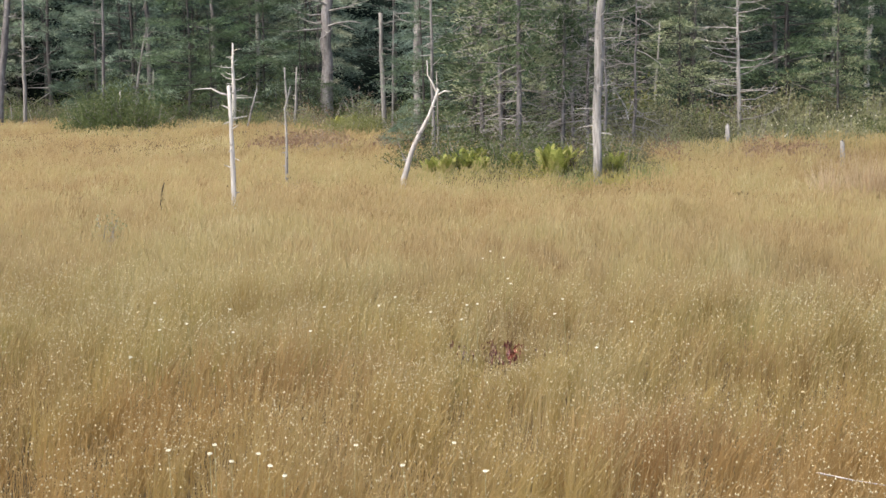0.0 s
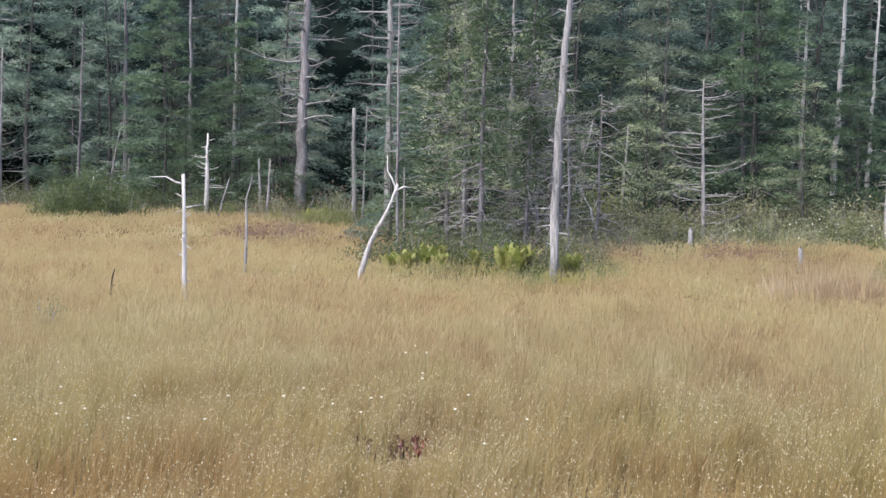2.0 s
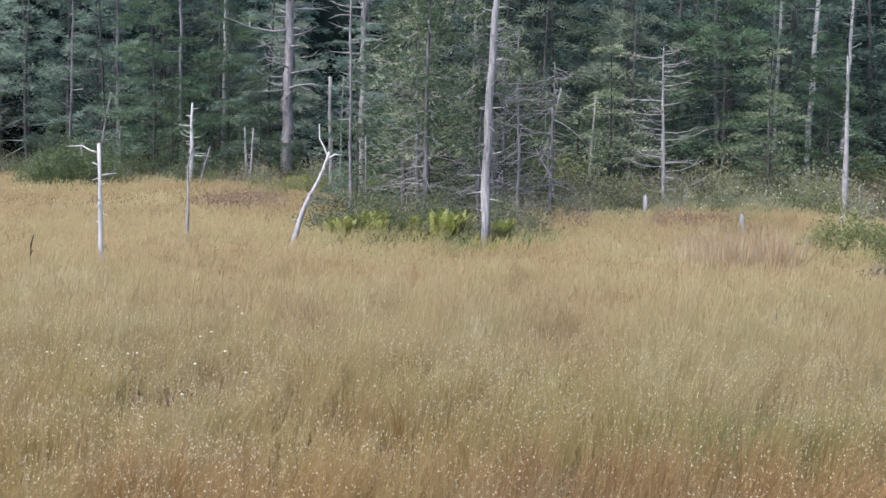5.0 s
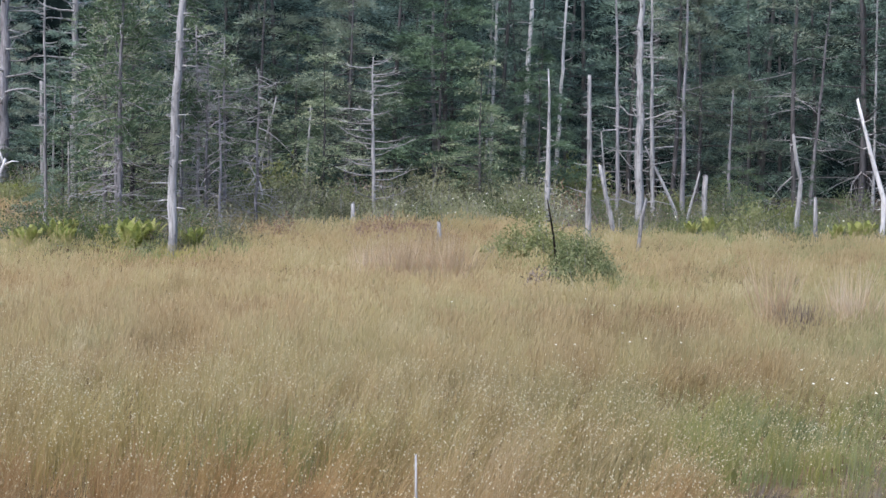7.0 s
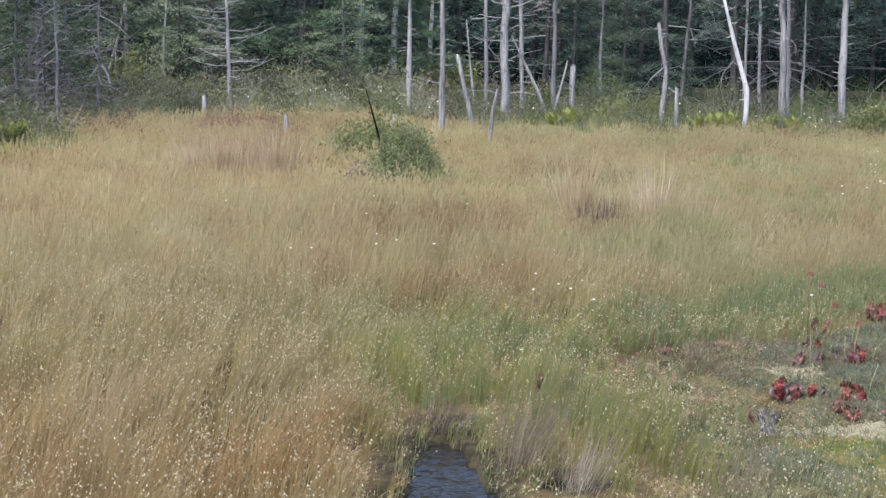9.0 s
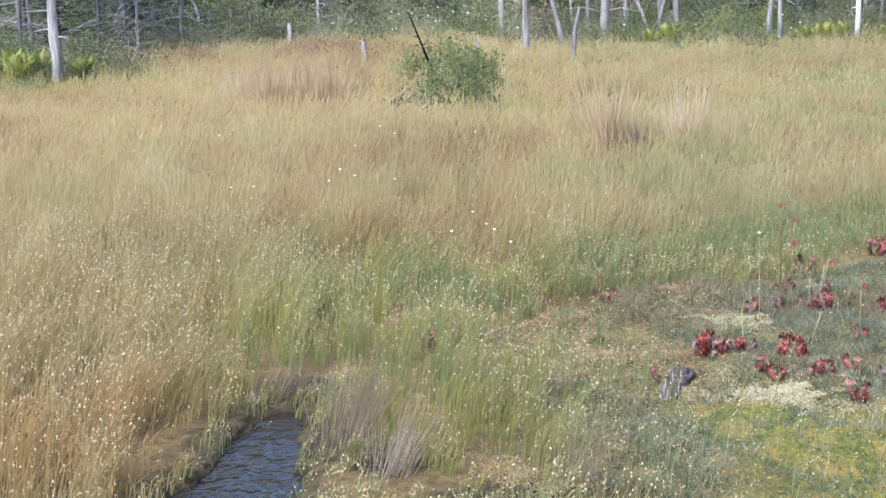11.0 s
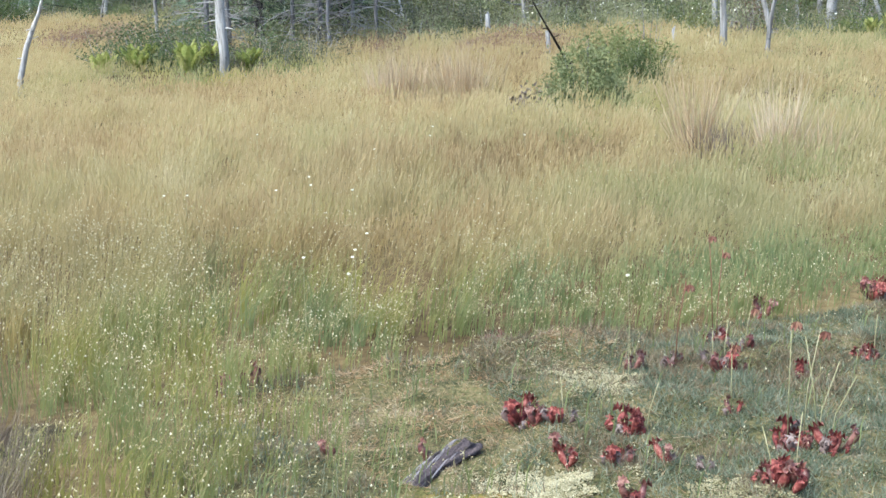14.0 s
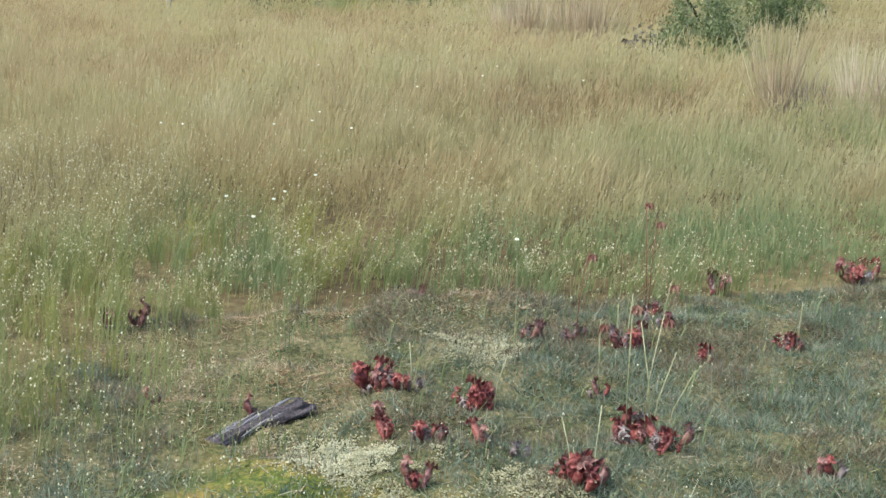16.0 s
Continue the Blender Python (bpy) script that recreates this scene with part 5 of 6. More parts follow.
pitcher_plant(8.24, 7.00, 10, 1.05, 1, [(0.16, 0.02, 0.2, -0.01, 0)])
pitcher_plant(8.38, 6.98, 4, 0.8, 2, (), 0.5, 0.4, "small withered pitcher plant cluster in moss")
pitcher_plant(8.66, 7.05, 7, 1.05, 3, [(0.06, 0.0, 0.22, 0.05, 0)], 0.1, 0.2)
pitcher_plant(8.45, 6.72, 3, 0.8, 4)
pitcher_plant(8.50, 6.64, 2, 0.9, 5)
pitcher_plant(8.69, 6.59, 7, 0.85, 6, (), 0.3, 0.35)
pitcher_plant(8.86, 6.66, 3, 0.75, 7)
pitcher_plant(9.28, 6.93, 9, 1.1, 8, [(-0.02, 0.02, 0.50, 0.01, 1), (0.03, 0.05, 0.46, 0.06, 1), (0.08, -0.03, 0.36, 0.08, 0), (0.12, 0.0, 0.30, 0.10, 0)], 0.3, 0.2, "large red pitcher plant cluster with tall flower stalks")
pitcher_plant(9.42, 6.86, 6, 1.0, 9, [(-0.05, 0.03, 0.42, -0.05, 0)], 0.3, 0.2)
pitcher_plant(9.26, 6.50, 9, 1.1, 10, [(0.05, 0.0, 0.28, 0.02, 0), (-0.02, 0.0, 0.22, -0.04, 0)], 0.35, 0.1, "large red-brown pitcher plant cluster in moss")
pitcher_plant(8.93, 7.93, 8, 0.95, 11, [(0.0, 0.0, 0.24, 0.02, 0), (-0.05, 0.02, 0.18, 0.0, 0)], 0.2, 0.15)
pitcher_plant(8.70, 7.88, 5, 0.9, 12, [(0.02, 0, 0.40, 0.05, 2)], 0.5, 0.4, "withered pitcher plant cluster beside pale moss")
pitcher_plant(8.55, 7.83, 4, 0.8, 13, (), 0.5, 0.4, "withered pitcher plant cluster beside pale moss")
pitcher_plant(8.84, 8.50, 7, 1.0, 14, [(-0.02, 0.02, 0.55, -0.02, 2), (0.0, -0.02, 0.48, 0.03, 2)], 0.2, 0.2, "pitcher plants with tall red-brown flower stalks")
pitcher_plant(9.02, 8.95, 3, 1.0, 15, (), 0.6, 0.1)
pitcher_plant(9.55, 8.22, 6, 0.9, 16, [(0.02, 0, 0.22, 0.01, 0)], 0.4, 0.2)
pitcher_plant(9.60, 9.40, 7, 1.1, 17, (), 0.4, 0.4)
pitcher_plant(7.80, 8.20, 5, 0.8, 18, (), 0.6, 0.2, "small brown-red pitcher plants at the lawn's edge")
pitcher_plant(6.86, 7.14, 4, 0.9, 19, (), 0.6, 0.3, "small brown pitcher plants among sedge")
pitcher_plant(6.95, 7.24, 3, 1.0, 29, (), 0.6, 0.2, "small brown pitcher plants among sedge")
pitcher_plant(7.62, 6.48, 2, 0.8, 30, (), 0.7, 0.2, "small brown-red pitcher plants on the moss lawn")
pitcher_plant(7.96, 6.60, 2, 0.75, 31, (), 0.4, 0.2, "small red pitcher plants beside the driftwood")
pitcher_plant(9.02, 7.34, 2, 1.0, 20, [(0.0, 0.0, 0.30, 0.0, 1)], 0.5, 0.2)
pitcher_plant(9.26, 7.92, 3, 0.9, 21, (), 0.4, 0.2)
pitcher_plant(8.80, 6.30, 3, 1.0, 22, (), 0.6, 0.1)
pitcher_plant(8.98, 6.67, 3, 0.75, 23, (), 0.4, 0.4)
pitcher_plant(9.0, 8.2, 4, 0.8, 24, [(0, 0, 0.2, 0.03, 1)], 0.5, 0.3)
pitcher_plant(9.95, 6.9, 4, 0.9, 25, (), 0.3, 0.2)
pitcher_plant(-0.44, 7.64, 4, 1.25, 32, (), 0.7, 0.3, "brown-red pitcher plants hidden in sedge")
pitcher_plant(-0.30, 7.68, 5, 1.3, 26, (), 0.6, 0.3, "brown-red pitcher plants hidden in sedge")
pitcher_plant(-0.62, 7.58, 4, 1.3, 27, (), 0.6, 0.3, "small brown pitcher plants hidden in sedge")
pitcher_plant(-0.12, 7.70, 4, 1.3, 28, (), 0.6, 0.3, "small brown pitcher plants hidden in sedge")


def driftwood():
    """A split, weathered branch lying on the moss: dark grooved wood, pale ragged ridges, a torn thick end and a thin buried one."""
    z0 = float(ground(8.03, 6.42))
    ob = thing("driftwood_log", 8.03, 6.42, z0 - 0.004, "dark weathered split log lying on moss", "log", turn=radians(83))
    rnd = random.Random(4)
    n, sides = 46, 30
    verts, faces = [], []
    for i in range(n):
        q = i / (n - 1)
        cx, cy, cz = -0.46 + 0.80 * q, 0.035 * math.sin(3.0 * q + 0.4) + 0.008 * math.sin(11 * q), 0.004 + 0.036 * q ** 1.3
        r = 0.010 + 0.030 * min(1.0, q / 0.55) ** 0.9 + 0.004 * math.sin(9 * q)
        for k in range(sides):
            a = 2 * math.pi * k / sides
            groove = noise.noise((q * 2.4, 5.0 * math.cos(a + 0.5 * q), 5.0 * math.sin(a + 0.5 * q)))
            fine = noise.noise((q * 7.0, 13.0 * math.cos(a), 13.0 * math.sin(a)))
            rr = r * (1.0 + 0.55 * groove + 0.30 * fine)
            tear = 0.06 * max(0.0, q - 0.9) / 0.1 * noise.noise((3.0 * math.cos(a), 3.0 * math.sin(a), 7.7)) if q > 0.9 else 0.0
            verts.append((cx + tear, cy + rr * math.cos(a), cz + 0.72 * rr * math.sin(a)))
    for i in range(n - 1):
        for k in range(sides):
            a, b = i * sides + k, i * sides + (k + 1) % sides
            faces.append((a, b, b + sides, a + sides))
    faces.append(tuple((n - 1) * sides + k for k in range(sides)))
    faces.append(tuple(range(sides - 1, -1, -1)))
    part("trunk", mesh_of("trunk", verts, faces, [DRIFTWOOD], True), ob)
    for k in range(34):
        a, x0, L = rnd.uniform(0.2, 2.9), rnd.uniform(-0.34, 0.22), rnd.uniform(0.07, 0.22)
        q = (x0 + 0.46) / 0.80
        r = 0.010 + 0.030 * min(1.0, q / 0.55)
        cy, cz = 0.035 * math.sin(3.0 * q + 0.4), 0.004 + 0.036 * q ** 1.3
        y, z = cy + 1.02 * r * math.cos(a), cz + 0.74 * r * math.sin(a)
        line = [(x0, y, z - 0.005), (x0 + L * 0.3, y + 0.002, z + 0.003), (x0 + L * 0.7, y + 0.003, z + 0.004 + 0.036 * L), (x0 + L, y + 0.006 * rnd.uniform(-1, 1), z + rnd.uniform(-0.004, 0.012))]
        v, f = tube(line, [0.0015, 0.0042, 0.0036, 0.0008], 5, 0.4, k)
        part("splinter", mesh_of("splinter", v, f, [SPLINTER if k % 3 else DRIFTWOOD]), ob)


driftwood()


def ico(r):
    bm = bmesh.new()
    bmesh.ops.create_icosphere(bm, subdivisions=1, radius=r)
    v = np.array([q.co for q in bm.verts])
    t = np.array([[q.index for q in g.verts] for g in bm.faces])
    bm.free()
    return v, t


def sphagnum(cx, cy, rx, ry, n, seed, turn=0.0):
    """A pale cushion of dried sphagnum heads."""
    rnd = np.random.default_rng(seed)
    n = int(1.35 * n)
    bv = np.array([(1, 0, 0), (0, 1, 0), (-1, 0, 0), (0, -1, 0), (0, 0, 1), (0, 0, -1)], float)
    bt = np.array([(0, 1, 4), (1, 2, 4), (2, 3, 4), (3, 0, 4), (1, 0, 5), (2, 1, 5), (3, 2, 5), (0, 3, 5)])
    a, r = rnd.uniform(0, 2 * np.pi, n), np.sqrt(rnd.uniform(0, 1, n)) * rnd.uniform(0.75, 1.45, n)
    u, v = rx * r * np.cos(a), ry * r * np.sin(a)
    x, y = cx + u * math.cos(turn) - v * math.sin(turn), cy + u * math.sin(turn) + v * math.cos(turn)
    keep = 0.5 * field(x, y, 0.05, 4) + 0.5 * field(x, y, 0.16, 6) > 0.24 + 0.30 * r * rnd.uniform(0.5, 1.3, n)
    x, y, r = x[keep], y[keep], r[keep]
    s = rnd.uniform(0.0018, 0.0048, len(x))
    z = ground(x, y) + 0.008 * np.clip(1 - r * r, 0, 1) + 0.016 * (field(x, y, 0.04, 7) - 0.4) + rnd.uniform(-0.003, 0.005, len(x))
    scale = np.stack([s * rnd.uniform(0.8, 1.3, len(x)), s * rnd.uniform(0.8, 1.3, len(x)), s * 0.75], 1)
    V = bv[None] * scale[:, None] * (1 + rnd.normal(scale=0.12, size=(len(x), len(bv), 1))) + np.stack([x, y, z], 1)[:, None]
    T = bt[None] + len(bv) * np.arange(len(x))[:, None, None]
    ob = new("sphagnum_patch", big_mesh("sphagnum_patch", V.reshape(-1, 3), T.reshape(-1, 3), [CREAM]))
    tagged(ob, "pale cream dried sphagnum cushion on the bog", "moss", kind="stuff")


sphagnum(8.50, 6.43, 0.32, 0.23, 9000, 1, -0.25)
sphagnum(8.66, 6.30, 0.28, 0.11, 3200, 5, -0.2)
sphagnum(8.45, 7.60, 0.28, 0.18, 4200, 2, -0.1)
sphagnum(9.12, 6.42, 0.24, 0.14, 2800, 3)
sphagnum(9.02, 8.46, 0.18, 0.1, 700, 4)
sphagnum(8.05, 7.85, 0.32, 0.07, 600, 6, 0.4)


def lawn():
    """Short leaves, litter and thin seeding stalks of the moss lawn."""
    rnd = np.random.default_rng(17)
    n = 480000
    x, y = rnd.uniform(6.6, 11.2, n), rnd.uniform(4.0, 11.0, n)
    patch = np.clip(0.55 * field(x, y, 0.35, 21) + 0.45 * smooth(0.3, 0.7, field(x, y, 0.10, 22)), 0, 1)
    m = mat(x, y)
    gold = smooth(6.45, 6.15, y + 0.25 * (field(x, y, 0.3, 12) - 0.5)) * smooth(7.7, 8.2, x)
    cream = np.exp(-(((x - 8.52) / 0.3) ** 2 + ((y - 6.4) / 0.16) ** 2) * 1.2) + np.exp(-(((x - 8.45) / 0.26) ** 2 + ((y - 7.6) / 0.15) ** 2) * 1.2)
    red = smooth(0.42, 0.60, 0.6 * field(x, y, 0.45, 25) + 0.4 * field(x, y, 0.15, 26)) * smooth(8.8, 7.9, x) * 1.15
    cover = np.maximum(0.30 + 0.6 * lawn_ridge(x, y) + 0.50 * smooth(7.9, 8.6, x) + 0.92 * smooth(0.25, 0.7, patch), 0.95 * red)
    keep = (m > 0.25) & (rnd.random(n) < cover) & (rnd.random(n) > 0.75 * gold) & (rnd.random(n) > 0.7 * cream) & (pool(x, y) < -0.15)
    x, y, m, patch, red = x[keep], y[keep], m[keep], patch[keep], red[keep]
    n = len(x)
    rust = rnd.random(n) < 0.08 + 0.10 * smooth(8.6, 8.0, x) + 0.75 * red
    dead = rnd.random(n) < 0.16 + 0.6 * smooth(0.45, 0.7, field(x, y, 0.22, 84))
    way = rnd.normal(size=(n, 3)) * np.array([0.75, 0.75, 0.2]) + np.stack([0 * x, 0 * x, np.where(rust, 0.25, 0.9)], 1)
    way /= np.linalg.norm(way, axis=1, keepdims=True)
    ridge = lawn_ridge(x, y)
    dead |= rnd.random(n) < 0.8 * ridge
    L = np.where(rust, rnd.uniform(0.010, 0.038, n), rnd.uniform(0.012, 0.050, n)) * (0.45 + 1.25 * patch + 0.8 * ridge)
    base = np.stack([x, y, ground(x, y) - 0.004], 1)
    for name, pick, mat_, label in (("short_bog_leaves", ~rust & ~dead, MAT_GREEN, "short grey-green bog leaves on moss"), ("withered_bog_leaves", ~rust & dead, LITTER, "withered grey-brown bog leaves on moss"), ("bog_litter", rust, MAT_RUST, "rusty dead leaf litter on moss")):
        v, t, _ = blades(base[pick], way[pick], L[pick], rnd.uniform(0.003, 0.007, pick.sum()), rnd, segs=1)
        tagged(new(name, big_mesh(name, v, t, [mat_])), label, "bog plants", kind="stuff")
    # fallen straw across the moss, thickest along the lawn's far and near edges
    n = 17000
    x, y = rnd.uniform(6.6, 10.8, n), rnd.uniform(5.0, 10.0, n)
    keep = (mat(x, y) > 0.3) & (rnd.random(n) < 0.25 + 0.75 * smooth(0.4, 0.65, field(x, y, 0.4, 81)) * smooth(9.0, 7.6, x)) & (pool(x, y) < -0.1)
    x, y = x[keep], y[keep]
    n = len(x)
    a = rnd.uniform(0, 6.28, n)
    way = np.stack([np.cos(a), np.sin(a), rnd.normal(0.16, 0.2, n)], 1)
    way /= np.linalg.norm(way, axis=1, keepdims=True)
    v, t, _ = blades(np.stack([x, y, ground(x, y) + 0.006], 1), way, rnd.uniform(0.02, 0.08, n), rnd.uniform(0.002, 0.0034, n), rnd, droop=0.1)
    tagged(new("fallen_straw", big_mesh("fallen_straw", v, t, [LITTER])), "fallen straw lying across the moss", "dead grass", kind="stuff")
    # thin stalks with pale seed heads above the moss
    n = 5200
    x, y = rnd.uniform(7.0, 10.6, n), rnd.uniform(5.0, 9.2, n)
    keep = (mat(x, y) > 0.35) & (rnd.random(n) < 0.12 + 0.88 * smooth(6.7, 6.2, y)) & (rnd.random(n) < 0.4 + 0.6 * smooth(0.35, 0.6, field(x, y, 0.3, 83))) & (pool(x, y) < -0.1)
    x, y = x[keep], y[keep]
    n = len(x)
    base = np.stack([x, y, ground(x, y)], 1)
    way = np.stack([rnd.normal(0.1, 0.15, n), rnd.normal(0, 0.15, n), np.ones(n)], 1)
    H = rnd.uniform(0.05, 0.15, n)
    v, t, _ = blades(base, way, H, 0.0016, rnd)
    tagged(new("moss_stalks", big_mesh("moss_stalks", v, t, [MAT_GREEN])), "thin green stalks rising from the moss", "bog plants", kind="stuff")
    oct_ = np.array([(1, 0, -0.6), (-0.5, 0.87, -0.6), (-0.5, -0.87, -0.6), (0, 0, 1.0)])
    V = (base + way * H[:, None])[:, None] + oct_[None] * rnd.uniform(0.0022, 0.0046, (n, 1, 1))
    T = np.array([(0, 1, 3), (1, 2, 3), (2, 0, 3), (0, 2, 1)])[None] + 4 * np.arange(n)[:, None, None]
    tagged(new("sedge_seed_heads", big_mesh("sedge_seed_heads", V.reshape(-1, 3), T.reshape(-1, 3), [SEED])), "pale straw seed heads above the moss", "seed heads", kind="stuff")


lawn()

# ---- the sedge ----


def sedge_greenness(x, y):
    """How green the stalks' lower parts are."""
    band = smooth(1.9, 0.2, y - edge_of_mat(x)) * smooth(6.0, 7.2, x + 0.5)
    g = 0.13 + (0.5 - 0.3 * smooth(8.0, 11.0, y)) * smooth(0.4, 0.8, field(x, y, 2.2, 31)) + 1.25 * band
    g = g + 0.4 * smooth(0.6, 0.8, field(x, y, 0.8, 32)) * smooth(4.5, 6.5, x)
    g = g * (1 - 0.25 * smooth(7.4, 6.2, y) * smooth(9.0, 7.4, x)) + 0.12 * smooth(4.2, 5.6, x) * smooth(9.5, 8.0, y)
    g = g + 0.7 * np.exp(-(((x - 6.95) / 0.8) ** 2 + ((y - 7.75) / 0.75) ** 2)) + 0.2 * np.exp(-(((x - 6.5) / 0.8) ** 2 + ((y - 6.5) / 0.8) ** 2))
    g = g + 0.35 * np.exp(-(((x - 7.5) / 0.6) ** 2 + ((y - 5.9) / 0.6) ** 2))
    west = smooth(5.0, 3.2, x)
    g = g + west * 0.45 * smooth(7.7, 8.5, y) * smooth(11.5, 9.6, y) * smooth(0.35, 0.65, field(x, y, 0.9, 36))
    g = g + west * 0.45 * smooth(6.0, 6.6, y) * smooth(8.0, 7.3, y) * smooth(0.3, 0.6, field(x, y, 1.2, 37))
    isle = 1 - np.hypot((x + 2.2) / 2.6, (y - 23.6) / 2.4)
    g = g + 0.9 * smooth(-0.25, 0.2, isle) + 0.8 * smooth(0.0, 1.5, y - wood_edge(x))
    g = g * (0.55 + 0.45 * smooth(0.0, 6.0, x + 0.3 * y - 2)) + 0.22 * smooth(4.0, 8.0, x) * smooth(8.5, 10.5, y)
    return np.clip(g, 0, 1)


def sedge_redness(x, y):
    near = smooth(8.5, 5.0, y)
    r = near * (0.12 + 0.16 * smooth(6.6, 5.2, y) + 0.13 * smooth(2.5, 4.0, x) + 0.42 * smooth(0.45, 0.75, field(x, y, 0.8, 41))) * smooth(8.0, 5.5, x)
    r = r + 0.09 * smooth(0.6, 0.85, field(x, y, 3.0, 42))
    r = r + 0.5 * smooth(0.5, 0.75, field(x, y, 0.5, 44)) * smooth(4.4, 5.2, x) * smooth(8.2, 7.0, x) * smooth(7.2, 5.8, y)
    r = r + 0.38 * np.exp(-(((x - 7.1) / 0.8) ** 2 + ((y - 5.7) / 0.8) ** 2)) * smooth(0.25, 0.6, field(x, y, 0.45, 45))
    return np.clip(r, 0, 0.8)


def sedge_zone(name, y0, y1, x_of_y, per_m2, width, high, segs, seeds, sprays, seed, label, fade=1, grow=None, wane=None):
    rnd = np.random.default_rng(seed)
    ymid = np.linspace(y0, y1, 40)
    lo, hi = x_of_y(ymid)
    area = (hi - lo).max() * (y1 - y0)
    n = int(per_m2 * area)
    y = y0 + (y1 - y0) * rnd.random(n)
    wide = (x_of_y(y)[1] - x_of_y(y)[0]) / (hi - lo).max()
    y = y[rnd.random(n) < wide]
    a, b = x_of_y(y)
    n = len(y)
    x = a + (b - a) * rnd.random(n)
    # stalks stand in tufts, and a tuft has one tone and one lean
    cell = 0.15 if segs == 2 else 0.26
    ci, cj = np.floor(x / cell), np.floor(y / cell)
    hash1 = np.modf(np.abs(np.sin(ci * 12.9898 + cj * 78.233 + seed) * 43758.5453))[0]
    hash2 = np.modf(np.abs(np.sin(ci * 39.346 + cj * 11.135 + seed) * 24634.6345))[0]
    hash3 = np.modf(np.abs(np.sin(ci * 73.156 + cj * 52.235 + seed) * 35343.1234))[0]
    tuft = rnd.random(n) < (0.70 if segs == 2 else 0.3)
    x = np.where(tuft, (ci + 0.15 + 0.7 * hash1) * cell + rnd.normal(scale=0.16 * cell, size=n), x)
    y = np.where(tuft, (cj + 0.15 + 0.7 * hash2) * cell + rnd.normal(scale=0.16 * cell, size=n), y)
    m = mat(x, y)
    clump = 0.45 * field(x, y, 0.32, 52) + 0.55 * field(x, y, 0.13, 59)
    low = 0.05 if segs == 2 else 0.8
    thin = low + (1 - low) * smooth(0.34, 0.60, clump)
    keep = (rnd.random(n) < thin) & (rnd.random(n) > m * (0.95 - 0.33 * smooth(8.4, 7.2, x))) & (rnd.random(n) > 0.98 * smooth(-0.30, 0.12, pool(x, y))) & (y < np.where(rnd.random(n) < 0.4, tree_line(x), wood_edge(x) + 0.8)) & (rnd.random(n) < smooth(2.4, 3.6, y) + (fade == 0))
    if fade == 0:
        a, b = near_swath(y)
        c, d = far_swath(y)
        keep &= ~((y > 2.9) & (x > np.where(y < 9.6, a, c)) & (x < np.where(y < 9.6, b, d)))
    if grow:
        keep &= rnd.random(n) < smooth(*grow, y)
    if wane:
        keep &= rnd.random(n) > smooth(*wane, y)
    # dark gaps beyond the lawn
    gap = np.exp(-(((x - 7.15) / 0.35) ** 2 + ((y - 9.0) / 0.5) ** 2)) + 0.8 * np.exp(-(((x - 6.2) / 0.3) ** 2 + ((y - 8.7) / 0.4) ** 2))
    keep &= rnd.random(n) > 0.92 * gap
    keep &= ~((np.hypot((x + 2.2) / 1.9, (y - 24.2) / 1.4) < 1) & (rnd.random(n) < 0.7))
    x, y, m, clump, hash1, hash2, hash3 = x[keep], y[keep], m[keep], clump[keep], hash1[keep], hash2[keep], hash3[keep]
    n = len(x)
    z = ground(x, y)
    H = high * rnd.uniform(0.55, 1.12, n) * (0.78 + 0.36 * hash3) * (0.80 + 0.32 * field(x, y, 0.9, 53)) * (1 - (0.36 + 0.04 * smooth(5.5, 7.0, x)) * (1.1 - 2 * clump)) * (1 - 0.62 * m)
    # the sedge is combed over by the wind, each swath its own way
    lean = (0.14 + 0.16 * smooth(1.5, 6.0, x)) * (0.45 + 1.1 * field(x, y, 1.1, 55)) + 0.24 * (hash1 - 0.4)
    lean = lean * (1 - 0.55 * np.exp(-(((x - 6.9) / 1.4) ** 2 + ((y - 7.1) / 1.5) ** 2)))
    if segs == 1:
        lean = 0.62 * lean
    turn = -0.1 + 1.2 * (field(x, y, 2.4, 56) - 0.5) + 1.6 * (hash2 - 0.5) + rnd.normal(scale=0.35, size=n)
    H = H * (1 - 0.68 * smooth(-1.9, -0.4, pool(x, y)))
    H = H * (1 - 0.5 * np.exp(-(((x - 6.78) / 0.3) ** 2 + ((y - 5.0) / 0.55) ** 2)))
    H = H * (1 - 0.78 * np.exp(-((((x - 6.75) + 0.55 * (y - 5.2)) / 0.26) ** 2 + ((y - 5.1) / 0.75) ** 2)))
    # a small mossy clearing with pitcher plants in the western sedge
    H = H * (1 - 0.74 * np.exp(-(((x + 0.32) / 0.48) ** 2 + ((y - 7.05) / 0.9) ** 2)))
    beyond = y - edge_of_mat(x)
    H = H * np.where((x > 6.6) & (beyond > -0.3), (0.36 if segs == 2 else 0.75) + (0.64 if segs == 2 else 0.25) * smooth(-0.1, 2.5, beyond + 0.5 * (field(x, y, 0.4, 58) - 0.5)), 1.0)
    spread = 0.12 if segs == 2 else 0.19
    lx, ly = lean * np.cos(turn) + rnd.normal(scale=spread, size=n), 0.7 * lean * np.sin(turn) + rnd.normal(scale=spread, size=n)
    if segs == 1:
        ly = ly + 0.20 * smooth(9.0, 20.0, y)
    up = H * rnd.uniform(0.22, 0.80, n) if segs == 1 else 0 * H
    base = np.stack([x, y, z - 0.01 + up], 1)
    way = np.stack([lx, ly, np.ones(n)], 1)
    way /= np.linalg.norm(way, axis=1, keepdims=True)
    flat = np.stack([np.ones(n), rnd.normal(scale=0.22 if segs == 2 else 0.12, size=n), np.zeros(n)], 1)
    W = width * rnd.uniform(0.6, 1.4, n)
